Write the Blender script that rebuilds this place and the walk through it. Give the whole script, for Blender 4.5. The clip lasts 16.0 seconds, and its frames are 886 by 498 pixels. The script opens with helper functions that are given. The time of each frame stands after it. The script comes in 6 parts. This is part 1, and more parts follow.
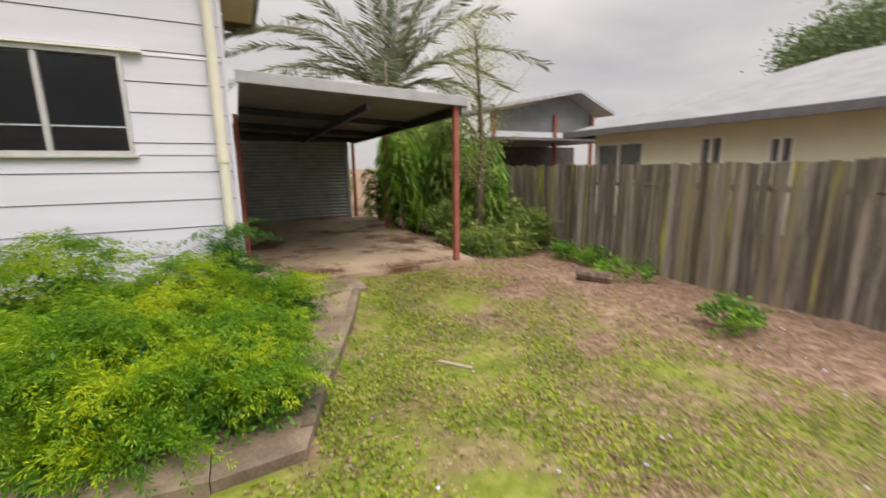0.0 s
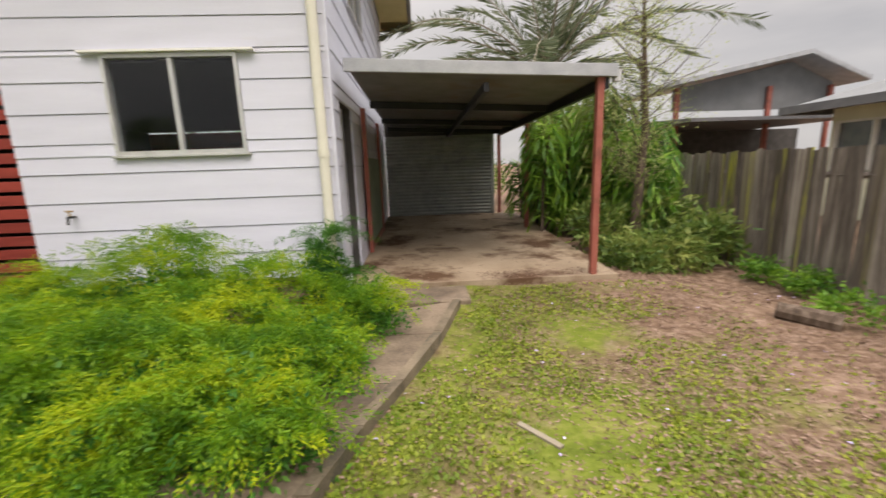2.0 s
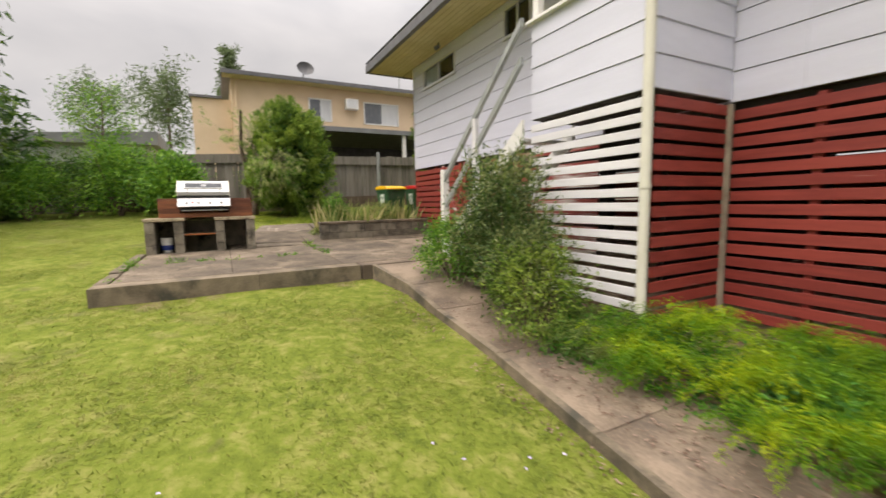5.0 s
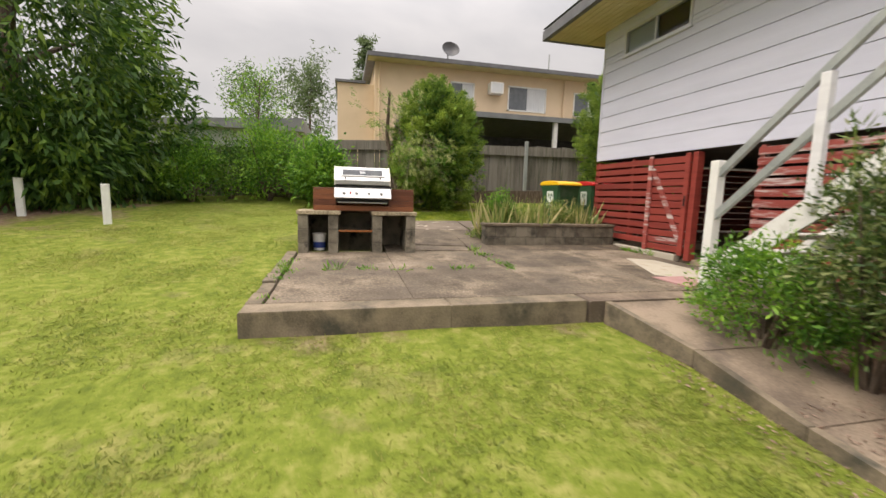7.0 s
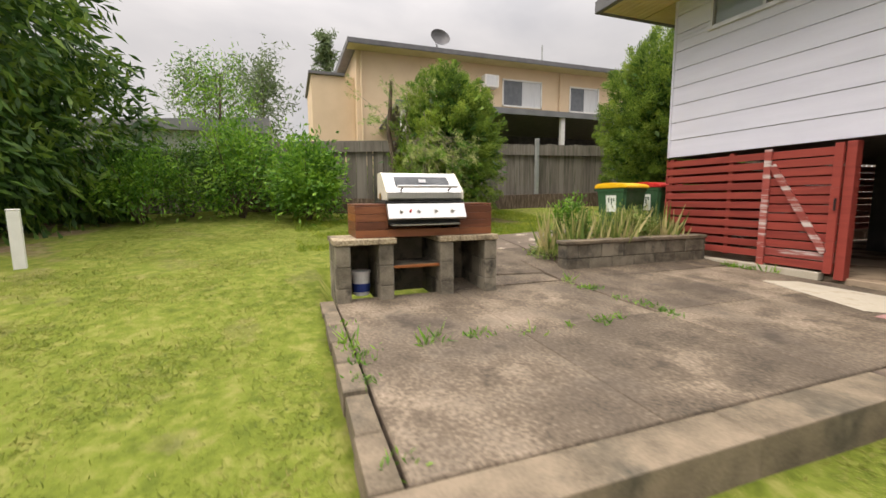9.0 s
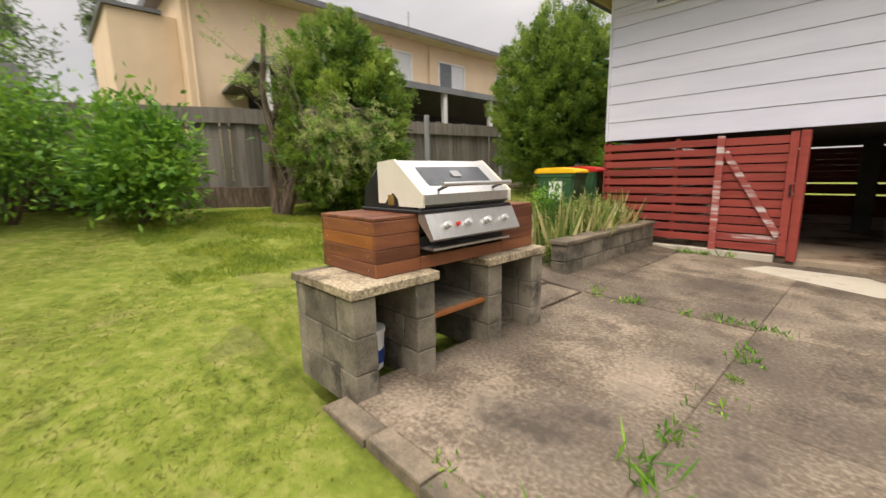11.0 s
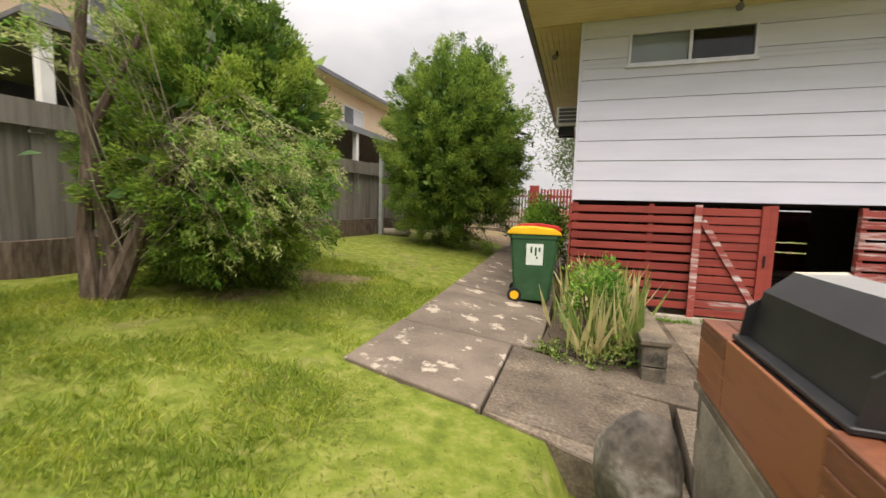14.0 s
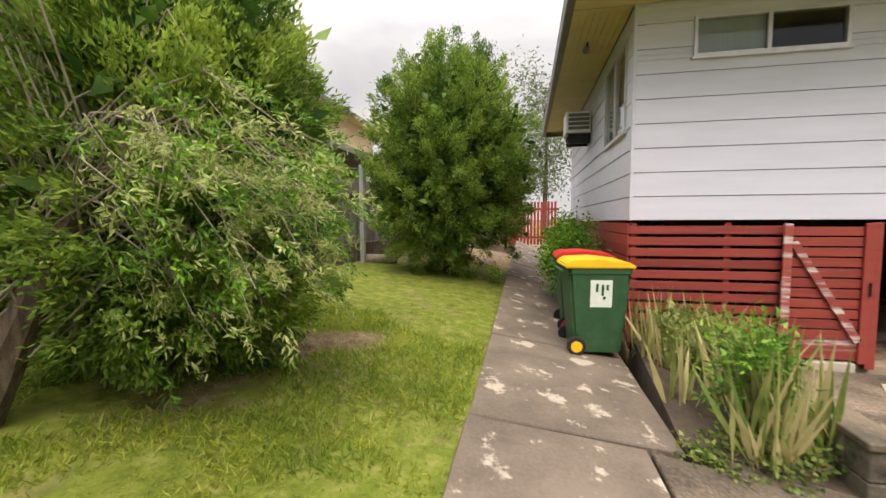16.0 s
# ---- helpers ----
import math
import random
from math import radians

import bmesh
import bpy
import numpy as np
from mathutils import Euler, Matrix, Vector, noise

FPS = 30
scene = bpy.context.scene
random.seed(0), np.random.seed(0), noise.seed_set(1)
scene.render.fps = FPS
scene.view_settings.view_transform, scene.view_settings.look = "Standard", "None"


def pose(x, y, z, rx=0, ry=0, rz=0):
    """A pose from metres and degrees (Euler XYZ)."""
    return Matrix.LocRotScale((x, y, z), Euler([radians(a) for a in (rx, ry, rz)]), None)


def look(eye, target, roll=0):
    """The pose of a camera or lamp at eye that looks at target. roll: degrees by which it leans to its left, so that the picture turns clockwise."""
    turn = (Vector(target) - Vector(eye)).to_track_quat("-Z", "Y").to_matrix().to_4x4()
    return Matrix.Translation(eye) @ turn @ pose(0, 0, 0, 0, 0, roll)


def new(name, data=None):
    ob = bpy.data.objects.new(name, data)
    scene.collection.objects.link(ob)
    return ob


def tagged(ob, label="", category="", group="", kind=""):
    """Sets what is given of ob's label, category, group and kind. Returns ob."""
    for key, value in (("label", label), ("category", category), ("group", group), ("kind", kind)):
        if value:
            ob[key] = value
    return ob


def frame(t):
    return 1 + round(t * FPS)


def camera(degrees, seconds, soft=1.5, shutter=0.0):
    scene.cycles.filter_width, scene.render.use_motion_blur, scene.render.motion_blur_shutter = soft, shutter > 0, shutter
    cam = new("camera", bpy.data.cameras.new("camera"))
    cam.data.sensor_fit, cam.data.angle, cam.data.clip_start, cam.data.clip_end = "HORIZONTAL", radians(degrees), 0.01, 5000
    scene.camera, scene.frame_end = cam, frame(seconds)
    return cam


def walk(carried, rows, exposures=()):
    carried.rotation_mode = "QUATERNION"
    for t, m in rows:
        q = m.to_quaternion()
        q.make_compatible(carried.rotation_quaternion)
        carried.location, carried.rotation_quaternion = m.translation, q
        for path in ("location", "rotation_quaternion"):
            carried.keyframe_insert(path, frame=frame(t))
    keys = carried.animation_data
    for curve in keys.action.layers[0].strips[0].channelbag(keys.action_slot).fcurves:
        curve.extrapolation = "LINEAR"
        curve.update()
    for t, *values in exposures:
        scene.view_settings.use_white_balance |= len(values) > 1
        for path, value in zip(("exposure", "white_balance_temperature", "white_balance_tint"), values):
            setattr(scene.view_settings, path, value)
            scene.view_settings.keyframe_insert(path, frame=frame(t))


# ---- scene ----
cam = camera(94.1, 16.0, 1.5, 0.4)
METRES, EYE, TILT, LEAN, TURN = 16.5, 1.5, 0.0, 0.0, -26.2
ROWS = [
    (0.0, 0.0, 0.0, 0.0, -0.14, -11.14, 0.7),
    (0.5, 0.0086, 0.0244, -0.0012, 10.73, -7.56, -1.89),
    (1.0, 0.0191, 0.0467, -0.0022, 13.67, -8.86, -0.29),
    (1.5, 0.0281, 0.0576, -0.002, 18.16, -9.63, -0.21),
    (2.0, 0.0266, 0.0587, -0.0024, 22.75, -11.43, 1.88),
    (2.5, 0.0091, 0.0446, -0.0026, 42.29, -9.68, 0.55),
    (3.0, -0.0087, 0.0271, -0.0004, 51.22, -7.09, -2.18),
    (3.5, -0.0387, 0.0154, 0.0006, 64.6, -7.26, 4.1),
    (4.0, -0.0665, -0.0043, 0.0027, 75.26, -4.73, -0.58),
    (4.5, -0.0907, -0.0208, 0.0083, 78.67, -5.14, -1.01),
    (5.0, -0.1219, -0.0351, 0.0098, 88.26, -6.52, 1.08),
    (7.5, -0.2578, -0.1593, 0.0159, 103.13, -7.33, -1.77),
    (8.0, -0.2806, -0.1888, 0.017, 98.25, -8.12, -2.65),
    (8.5, -0.3085, -0.2163, 0.0188, 96.48, -9.32, -0.65),
    (9.0, -0.332, -0.2478, 0.0221, 96.22, -7.03, 0.43),
    (11.5, -0.467, -0.363, 0.0359, 62.29, -11.95, 1.08),
    (12.0, -0.4986, -0.3741, 0.0388, 53.82, -12.61, 0.34),
    (12.5, -0.5284, -0.3905, 0.0415, 53.41, -10.43, -1.12),
    (13.0, -0.5592, -0.4018, 0.0458, 52.05, -6.37, 1.48),
    (13.5, -0.5908, -0.4107, 0.0498, 51.12, -5.08, -0.82),
    (14.0, -0.6195, -0.4164, 0.0527, 44.37, -5.84, -1.58),
    (14.5, -0.6519, -0.4142, 0.0557, 39.86, -6.97, 0.93),
    (15.0, -0.6811, -0.4144, 0.0586, 34.12, -5.67, -3.01),
    (15.5, -0.7043, -0.4036, 0.0611, 35.98, -3.89, 0.83),
    (16.0, -0.7238, -0.3891, 0.064, 37.74, -4.13, 0.25),
]
walk(cam, [(t, pose(0, 0, EYE, TILT, LEAN, TURN) @ pose(METRES * x, METRES * y, METRES * z, 90 + pitch, roll, yaw)) for t, x, y, z, yaw, pitch, roll in ROWS],
     [(0.0, 0.40, 6950, 15), (5.0, 0.40, 6950, 15), (8.0, 0.43, 6950, 15), (12.5, 0.50, 6950, 15), (14.0, 0.56, 6950, 15), (16.0, 0.60, 6950, 15)])

# ---- light ----
world = bpy.data.worlds.new("overcast_sky")
scene.world = world
world.use_nodes = True
wn, wl = world.node_tree.nodes, world.node_tree.links
wn.clear()
w_out, w_bg = wn.new("ShaderNodeOutputWorld"), wn.new("ShaderNodeBackground")
w_sky = wn.new("ShaderNodeTexSky")
w_sky.sky_type, w_sky.sun_disc = "NISHITA", False
w_sky.sun_elevation, w_sky.sun_rotation = radians(58), radians(200)
w_co, w_sep = wn.new("ShaderNodeTexCoord"), wn.new("ShaderNodeSeparateXYZ")
w_map, w_noise, w_ramp = wn.new("ShaderNodeMapping"), wn.new("ShaderNodeTexNoise"), wn.new("ShaderNodeValToRGB")
w_map.inputs["Scale"].default_value = (1.0, 1.0, 2.6)
w_noise.inputs["Scale"].default_value, w_noise.inputs["Detail"].default_value = 1.9, 7.0
w_noise.inputs["Distortion"].default_value = 0.4
w_ramp.color_ramp.elements[0].position, w_ramp.color_ramp.elements[0].color = 0.32, (0.66, 0.68, 0.71, 1)
w_ramp.color_ramp.elements[1].position, w_ramp.color_ramp.elements[1].color = 0.66, (1.0, 1.0, 1.0, 1)
w_up = wn.new("ShaderNodeMapRange")
w_up.inputs["From Min"].default_value, w_up.inputs["From Max"].default_value = 0.25, 1.0
w_up.interpolation_type = "SMOOTHSTEP"
w_up.inputs["To Min"].default_value, w_up.inputs["To Max"].default_value = 0.56, 2.9
w_mul = wn.new("ShaderNodeMix")
w_mul.data_type, w_mul.blend_type = "RGBA", "MULTIPLY"
w_mul.inputs["Factor"].default_value = 1.0
w_scale = wn.new("ShaderNodeMix")
w_scale.data_type, w_scale.blend_type = "RGBA", "MULTIPLY"
w_scale.inputs["Factor"].default_value = 1.0
w_scale.inputs[7].default_value = (0.08, 0.08, 0.08, 1)
w_mix = wn.new("ShaderNodeMix")
w_mix.data_type = "RGBA"
w_mix.inputs["Factor"].default_value = 0.92
wl.new(w_co.outputs["Generated"], w_map.inputs["Vector"])
wl.new(w_map.outputs["Vector"], w_noise.inputs["Vector"])
wl.new(w_noise.outputs["Fac"], w_ramp.inputs["Fac"])
wl.new(w_co.outputs["Generated"], w_sep.inputs["Vector"])
wl.new(w_sep.outputs["Z"], w_up.inputs["Value"])
wl.new(w_ramp.outputs["Color"], w_mul.inputs[6])
wl.new(w_up.outputs["Result"], w_mul.inputs[7])
wl.new(w_sky.outputs["Color"], w_scale.inputs[6])
wl.new(w_scale.outputs[2], w_mix.inputs[6])
wl.new(w_mul.outputs[2], w_mix.inputs[7])
wl.new(w_mix.outputs[2], w_bg.inputs["Color"])
w_bg.inputs["Strength"].default_value = 1.05
wl.new(w_bg.outputs["Background"], w_out.inputs["Surface"])
sun = new("sun", bpy.data.lights.new("sun", "SUN"))
sun.data.energy, sun.data.angle, sun.data.color = 1.8, radians(35), (1.0, 0.94, 0.85)
sun.matrix_world = look((3, -10, 17), (0, 0, 0))


# ---- materials ----
def mat(name, colors, rough=0.8, scale=6.0, metal=0.0, bump=0.2, stretch=(1, 1, 1), fine=60.0, stain=None, stain_scale=1.2,
        stain_at=(0.55, 0.7), rand=0.0, island=False, through_light=0.0, spec=0.4, grain=0.3):
    """Two-scale procedural surface: a ramp over coarse noise, fine grain, optional stains, variation from piece to piece."""
    m = bpy.data.materials.new(name)
    m.use_nodes = True
    n, l = m.node_tree.nodes, m.node_tree.links
    b = n["Principled BSDF"]
    b.inputs["Roughness"].default_value, b.inputs["Metallic"].default_value = rough, metal
    b.inputs["Specular IOR Level"].default_value = spec
    co, mp = n.new("ShaderNodeNewGeometry"), n.new("ShaderNodeMapping")
    mp.inputs["Scale"].default_value = stretch
    l.new(co.outputs["Position"], mp.inputs["Vector"])
    a, f = n.new("ShaderNodeTexNoise"), n.new("ShaderNodeTexNoise")
    a.inputs["Scale"].default_value, a.inputs["Detail"].default_value = scale, 5.0
    f.inputs["Scale"].default_value, f.inputs["Detail"].default_value = fine, 3.0
    l.new(mp.outputs["Vector"], a.inputs["Vector"])
    l.new(mp.outputs["Vector"], f.inputs["Vector"])
    mixf = n.new("ShaderNodeMix")
    mixf.inputs["Factor"].default_value = grain
    l.new(a.outputs["Fac"], mixf.inputs[2])
    l.new(f.outputs["Fac"], mixf.inputs[3])
    ramp = n.new("ShaderNodeValToRGB")
    e = ramp.color_ramp.elements
    e[0].position, e[1].position = 0.36, 0.64
    e[0].color, e[1].color = (*colors[0], 1), (*colors[-1], 1)
    for k, c in enumerate(colors[1:-1]):
        e.new(0.36 + 0.28 * (k + 1) / (len(colors) - 1)).color = (*c, 1)
    value = mixf.outputs[0]
    if rand:
        add, src = n.new("ShaderNodeMath"), n.new("ShaderNodeMath")
        src.operation = "MULTIPLY_ADD"
        src.inputs[1].default_value, src.inputs[2].default_value = rand, -rand / 2
        if island:
            l.new(co.outputs["Random Per Island"], src.inputs[0])
        else:
            l.new(n.new("ShaderNodeObjectInfo").outputs["Random"], src.inputs[0])
        l.new(value, add.inputs[0])
        l.new(src.outputs[0], add.inputs[1])
        value = add.outputs[0]
    l.new(value, ramp.inputs["Fac"])
    color = ramp.outputs["Color"]
    if stain:
        s, sr, sm = n.new("ShaderNodeTexNoise"), n.new("ShaderNodeMapRange"), n.new("ShaderNodeMix")
        s.inputs["Scale"].default_value, s.inputs["Detail"].default_value = stain_scale, 8.0
        s.inputs["Roughness"].default_value = 0.65
        l.new(mp.outputs["Vector"], s.inputs["Vector"])
        sr.inputs["From Min"].default_value, sr.inputs["From Max"].default_value = stain_at
        l.new(s.outputs["Fac"], sr.inputs["Value"])
        sm.data_type = "RGBA"
        l.new(sr.outputs["Result"], sm.inputs["Factor"])
        l.new(color, sm.inputs[6])
        sm.inputs[7].default_value = (*stain, 1)
        color = sm.outputs[2]
    l.new(color, b.inputs["Base Color"])
    if bump:
        bp = n.new("ShaderNodeBump")
        bp.inputs["Strength"].default_value, bp.inputs["Distance"].default_value = bump, 0.02
        l.new(mixf.outputs[0], bp.inputs["Height"])
        l.new(bp.outputs["Normal"], b.inputs["Normal"])
    if through_light:
        tr, ms = n.new("ShaderNodeBsdfTranslucent"), n.new("ShaderNodeMixShader")
        ms.inputs["Fac"].default_value = through_light
        l.new(color, tr.inputs["Color"])
        l.new(b.outputs["BSDF"], ms.inputs[1])
        l.new(tr.outputs["BSDF"], ms.inputs[2])
        l.new(ms.outputs["Shader"], n["Material Output"].inputs["Surface"])
    return m


def leafy(name, colors, light=0.35, rand=0.22, tone=1.6):
    return mat(name, [tuple(min(0.62, v * 1.4) for v in c) for c in colors], 0.5, tone, bump=0, rand=rand, island=True, through_light=light, fine=9.0, spec=0.3)


M = dict(
    siding=mat("white_painted_weatherboard", [(0.585, 0.595, 0.685), (0.645, 0.655, 0.75)], 0.5, 2.0, bump=0.08, stretch=(0.5, 1, 4), rand=0.1, stain=(0.55, 0.52, 0.53), stain_scale=0.8, stain_at=(0.62, 0.9)),
    white=mat("white_gloss_paint", [(0.70, 0.69, 0.65), (0.78, 0.77, 0.73)], 0.45, 5.0, bump=0.08, stain=(0.45, 0.42, 0.36), stain_scale=3, stain_at=(0.62, 0.8)),
    cream=mat("cream_painted_soffit", [(0.50, 0.43, 0.20), (0.58, 0.51, 0.26)], 0.6, 3.0, bump=0.05),
    pipe=mat("cream_downpipe_paint", [(0.62, 0.60, 0.50), (0.70, 0.68, 0.58)], 0.45, 3.0, bump=0.05, stain=(0.4, 0.36, 0.28), stain_scale=2, stain_at=(0.62, 0.85)),
    red=mat("red_painted_timber", [(0.20, 0.030, 0.022), (0.29, 0.048, 0.034)], 0.6, 3.0, bump=0.15, stretch=(0.6, 1, 6), rand=0.25, stain=(0.50, 0.40, 0.36), stain_scale=2.6, stain_at=(0.66, 0.78)),
    redworn=mat("worn_red_paint", [(0.24, 0.045, 0.035), (0.33, 0.07, 0.055)], 0.7, 3.0, bump=0.2, stretch=(0.5, 1, 6), rand=0.3, stain=(0.55, 0.50, 0.47), stain_scale=1.6, stain_at=(0.50, 0.60)),
    steelred=mat("red_oxide_steel", [(0.26, 0.07, 0.05), (0.36, 0.12, 0.09)], 0.55, 6.0, bump=0.1, stain=(0.16, 0.06, 0.04), stain_scale=5),
    slatwhite=mat("white_painted_slat", [(0.66, 0.65, 0.66), (0.76, 0.75, 0.76)], 0.55, 3.0, bump=0.1, stretch=(0.6, 1, 5), rand=0.2, stain=(0.42, 0.38, 0.34), stain_scale=3, stain_at=(0.63, 0.78)),
    alu=mat("aluminium_frame", [(0.55, 0.55, 0.55), (0.66, 0.66, 0.66)], 0.4, 8.0, metal=0.5, bump=0.03),
    gutter=mat("dark_grey_gutter", [(0.10, 0.10, 0.105), (0.15, 0.15, 0.155)], 0.5, 4.0, bump=0.05),
    zinc=mat("galvanised_sheet", [(0.30, 0.32, 0.31), (0.42, 0.44, 0.42)], 0.5, 5.0, metal=0.35, bump=0.05, stain=(0.22, 0.17, 0.13), stain_scale=2.5, stain_at=(0.6, 0.8)),
    zincroof=mat("weathered_roof_sheet", [(0.33, 0.34, 0.36), (0.45, 0.46, 0.48)], 0.5, 4.0, metal=0.3, bump=0.05),
    underroof=mat("shaded_underside_roof_sheet", [(0.14, 0.135, 0.125), (0.20, 0.195, 0.185)], 0.6, 3.0, metal=0.1, bump=0.05, stain=(0.16, 0.11, 0.08), stain_scale=1.6),
    # near-black colour that stands in for shade inside and under buildings
    dark=mat("shade_dark_lining", [(0.05, 0.047, 0.045), (0.09, 0.085, 0.08)], 0.9, 4.0),
    concrete=mat("weathered_patio_concrete", [(0.060, 0.047, 0.033), (0.14, 0.108, 0.075), (0.30, 0.24, 0.175)], 0.9, 3.4, bump=0.5, fine=40, rand=0.12, grain=0.4, stain=(0.062, 0.049, 0.036), stain_scale=1.7, stain_at=(0.47, 0.67)),
    path=mat("old_path_concrete", [(0.105, 0.078, 0.055), (0.175, 0.132, 0.095), (0.26, 0.20, 0.145)], 0.9, 2.6, bump=0.5, fine=45, rand=0.15, stain=(0.09, 0.07, 0.055), stain_scale=1.8, stain_at=(0.55, 0.7)),
    spotted=mat("lichen_spotted_concrete", [(0.10, 0.078, 0.058), (0.175, 0.138, 0.105)], 0.9, 2.2, bump=0.5, fine=38, rand=0.1, stain=(0.38, 0.325, 0.255), stain_scale=3.9, stain_at=(0.57, 0.62)),
    kerb=mat("concrete_kerb", [(0.10, 0.08, 0.054), (0.235, 0.185, 0.128)], 0.9, 4.0, bump=0.5, rand=0.15, stain=(0.06, 0.055, 0.04), stain_scale=2.2, stain_at=(0.5, 0.66)),
    carfloor=mat("carport_floor_concrete", [(0.27, 0.20, 0.135), (0.42, 0.33, 0.235)], 0.85, 1.5, bump=0.3, stain=(0.10, 0.052, 0.026), stain_scale=1.0, stain_at=(0.50, 0.60)),
    block=mat("grey_concrete_block", [(0.11, 0.095, 0.07), (0.25, 0.22, 0.165)], 0.95, 5.0, bump=0.6, rand=0.25, stain=(0.035, 0.032, 0.026), stain_scale=3.4, stain_at=(0.52, 0.68)),
    mortar=mat("mortar", [(0.10, 0.09, 0.075), (0.15, 0.135, 0.11)], 0.95, 9.0),
    aggregate=mat("exposed_aggregate_slab", [(0.20, 0.155, 0.09), (0.37, 0.30, 0.195), (0.51, 0.44, 0.31)], 0.85, 48.0, bump=0.9, fine=90, stain=(0.13, 0.10, 0.065), stain_scale=5, stain_at=(0.5, 0.66)),
    decking=mat("oiled_merbau_board", [(0.105, 0.036, 0.018), (0.16, 0.056, 0.027), (0.235, 0.085, 0.036)], 0.45, 3.0, bump=0.15, stretch=(1, 1, 7), fine=40, rand=0.35),
    deckwarm=mat("orange_merbau_board", [(0.22, 0.075, 0.020), (0.32, 0.115, 0.032)], 0.45, 3.0, bump=0.15, stretch=(1, 1, 7), fine=40),
    stainless=mat("stainless_steel", [(0.52, 0.51, 0.49), (0.62, 0.61, 0.585)], 0.33, 9.0, metal=0.85, bump=0.03, stretch=(1, 8, 1)),
    enamel=mat("cream_enamel_side", [(0.62, 0.58, 0.48), (0.68, 0.64, 0.54)], 0.4, 4.0, bump=0.03),
    black=mat("black_enamel", [(0.012, 0.012, 0.013), (0.022, 0.022, 0.023)], 0.4, 6.0, bump=0.05),
    plate=mat("dark_tinted_glass_window", [(0.10, 0.11, 0.12), (0.14, 0.15, 0.16)], 0.15, 6.0, bump=0, spec=0.7),
    brass=mat("brass_bracket", [(0.30, 0.19, 0.05), (0.42, 0.28, 0.09)], 0.5, 8.0, metal=0.5),
    fence=mat("grey_weathered_paling", [(0.085, 0.070, 0.058), (0.19, 0.158, 0.133), (0.33, 0.29, 0.25)], 0.9, 3.4, bump=0.5, stretch=(6, 6, 0.35), fine=30, rand=0.24, stain=(0.36, 0.33, 0.30), stain_scale=1.9, stain_at=(0.64, 0.78)),
    lichen=mat("yellow_lichen_paling", [(0.07, 0.056, 0.042), (0.16, 0.132, 0.10), (0.24, 0.21, 0.13)], 0.9, 2.2, bump=0.5, stretch=(9, 9, 0.3), fine=30, rand=0.3, stain=(0.42, 0.42, 0.03), stain_scale=1.7, stain_at=(0.57, 0.66)),
    fencegrey=mat("silver_grey_paling", [(0.13, 0.115, 0.095), (0.22, 0.20, 0.17)], 0.9, 3.0, bump=0.4, stretch=(5, 5, 0.4), rand=0.3, stain=(0.07, 0.075, 0.05), stain_scale=1.2),
    beige=mat("beige_painted_wall", [(0.64, 0.49, 0.32), (0.71, 0.55, 0.37)], 0.8, 1.5, bump=0.1),
    paleyellow=mat("pale_green_cream_wall", [(0.60, 0.60, 0.45), (0.67, 0.665, 0.51)], 0.8, 1.5, bump=0.1),
    greyroof=mat("grey_metal_roof", [(0.15, 0.155, 0.16), (0.21, 0.215, 0.22)], 0.6, 2.0, metal=0.1, bump=0.05),
    curtain=mat("pale_blind", [(0.55, 0.56, 0.56), (0.66, 0.67, 0.67)], 0.8, 5.0, stretch=(8, 8, 0.4)),
    bingreen=mat("green_bin_plastic", [(0.022, 0.075, 0.028), (0.035, 0.10, 0.042)], 0.5, 8.0, bump=0.05, stain=(0.06, 0.10, 0.06), stain_scale=4),
    yellow=mat("yellow_bin_lid", [(0.72, 0.42, 0.01), (0.82, 0.50, 0.02)], 0.45, 6.0, bump=0.04),
    redlid=mat("red_bin_lid", [(0.50, 0.02, 0.02), (0.60, 0.035, 0.03)], 0.45, 6.0, bump=0.04),
    rubber=mat("black_rubber", [(0.012, 0.012, 0.012), (0.025, 0.025, 0.024)], 0.8, 20.0),
    sticker=mat("white_paper_sticker", [(0.62, 0.68, 0.60), (0.74, 0.78, 0.70)], 0.6, 12.0, bump=0),
    bluelabel=mat("blue_bucket_label", [(0.02, 0.04, 0.18), (0.03, 0.06, 0.26)], 0.5, 9.0, bump=0),
    stone=mat("mossy_dark_stone", [(0.045, 0.038, 0.03), (0.11, 0.095, 0.075), (0.30, 0.28, 0.25)], 0.95, 4.0, bump=0.9, fine=22),
    bark=mat("brown_fibrous_bark", [(0.055, 0.038, 0.027), (0.11, 0.078, 0.056), (0.19, 0.145, 0.11)], 0.95, 6.0, bump=0.8, stretch=(4, 4, 0.7)),
    twig=mat("pale_twig_bark", [(0.20, 0.165, 0.12), (0.32, 0.28, 0.21)], 0.9, 8.0),
    soil=mat("dark_soil", [(0.045, 0.033, 0.023), (0.09, 0.066, 0.045)], 1.0, 8.0, bump=0.8),
    pink=mat("faded_pink_mat", [(0.36, 0.20, 0.19), (0.42, 0.25, 0.23)], 0.9, 6.0),
    pale=mat("pale_cement_patch", [(0.40, 0.36, 0.28), (0.50, 0.46, 0.37)], 0.9, 3.0, bump=0.2, stain=(0.28, 0.22, 0.15), stain_scale=3),
    greenpanel=mat("faded_green_sheet", [(0.16, 0.20, 0.14), (0.22, 0.26, 0.19)], 0.7, 3.0),
    l_fern=leafy("asparagus_fern_leaf", [(0.040, 0.120, 0.008), (0.135, 0.25, 0.010), (0.33, 0.39, 0.012)], 0.45, 0.12, 2.4),
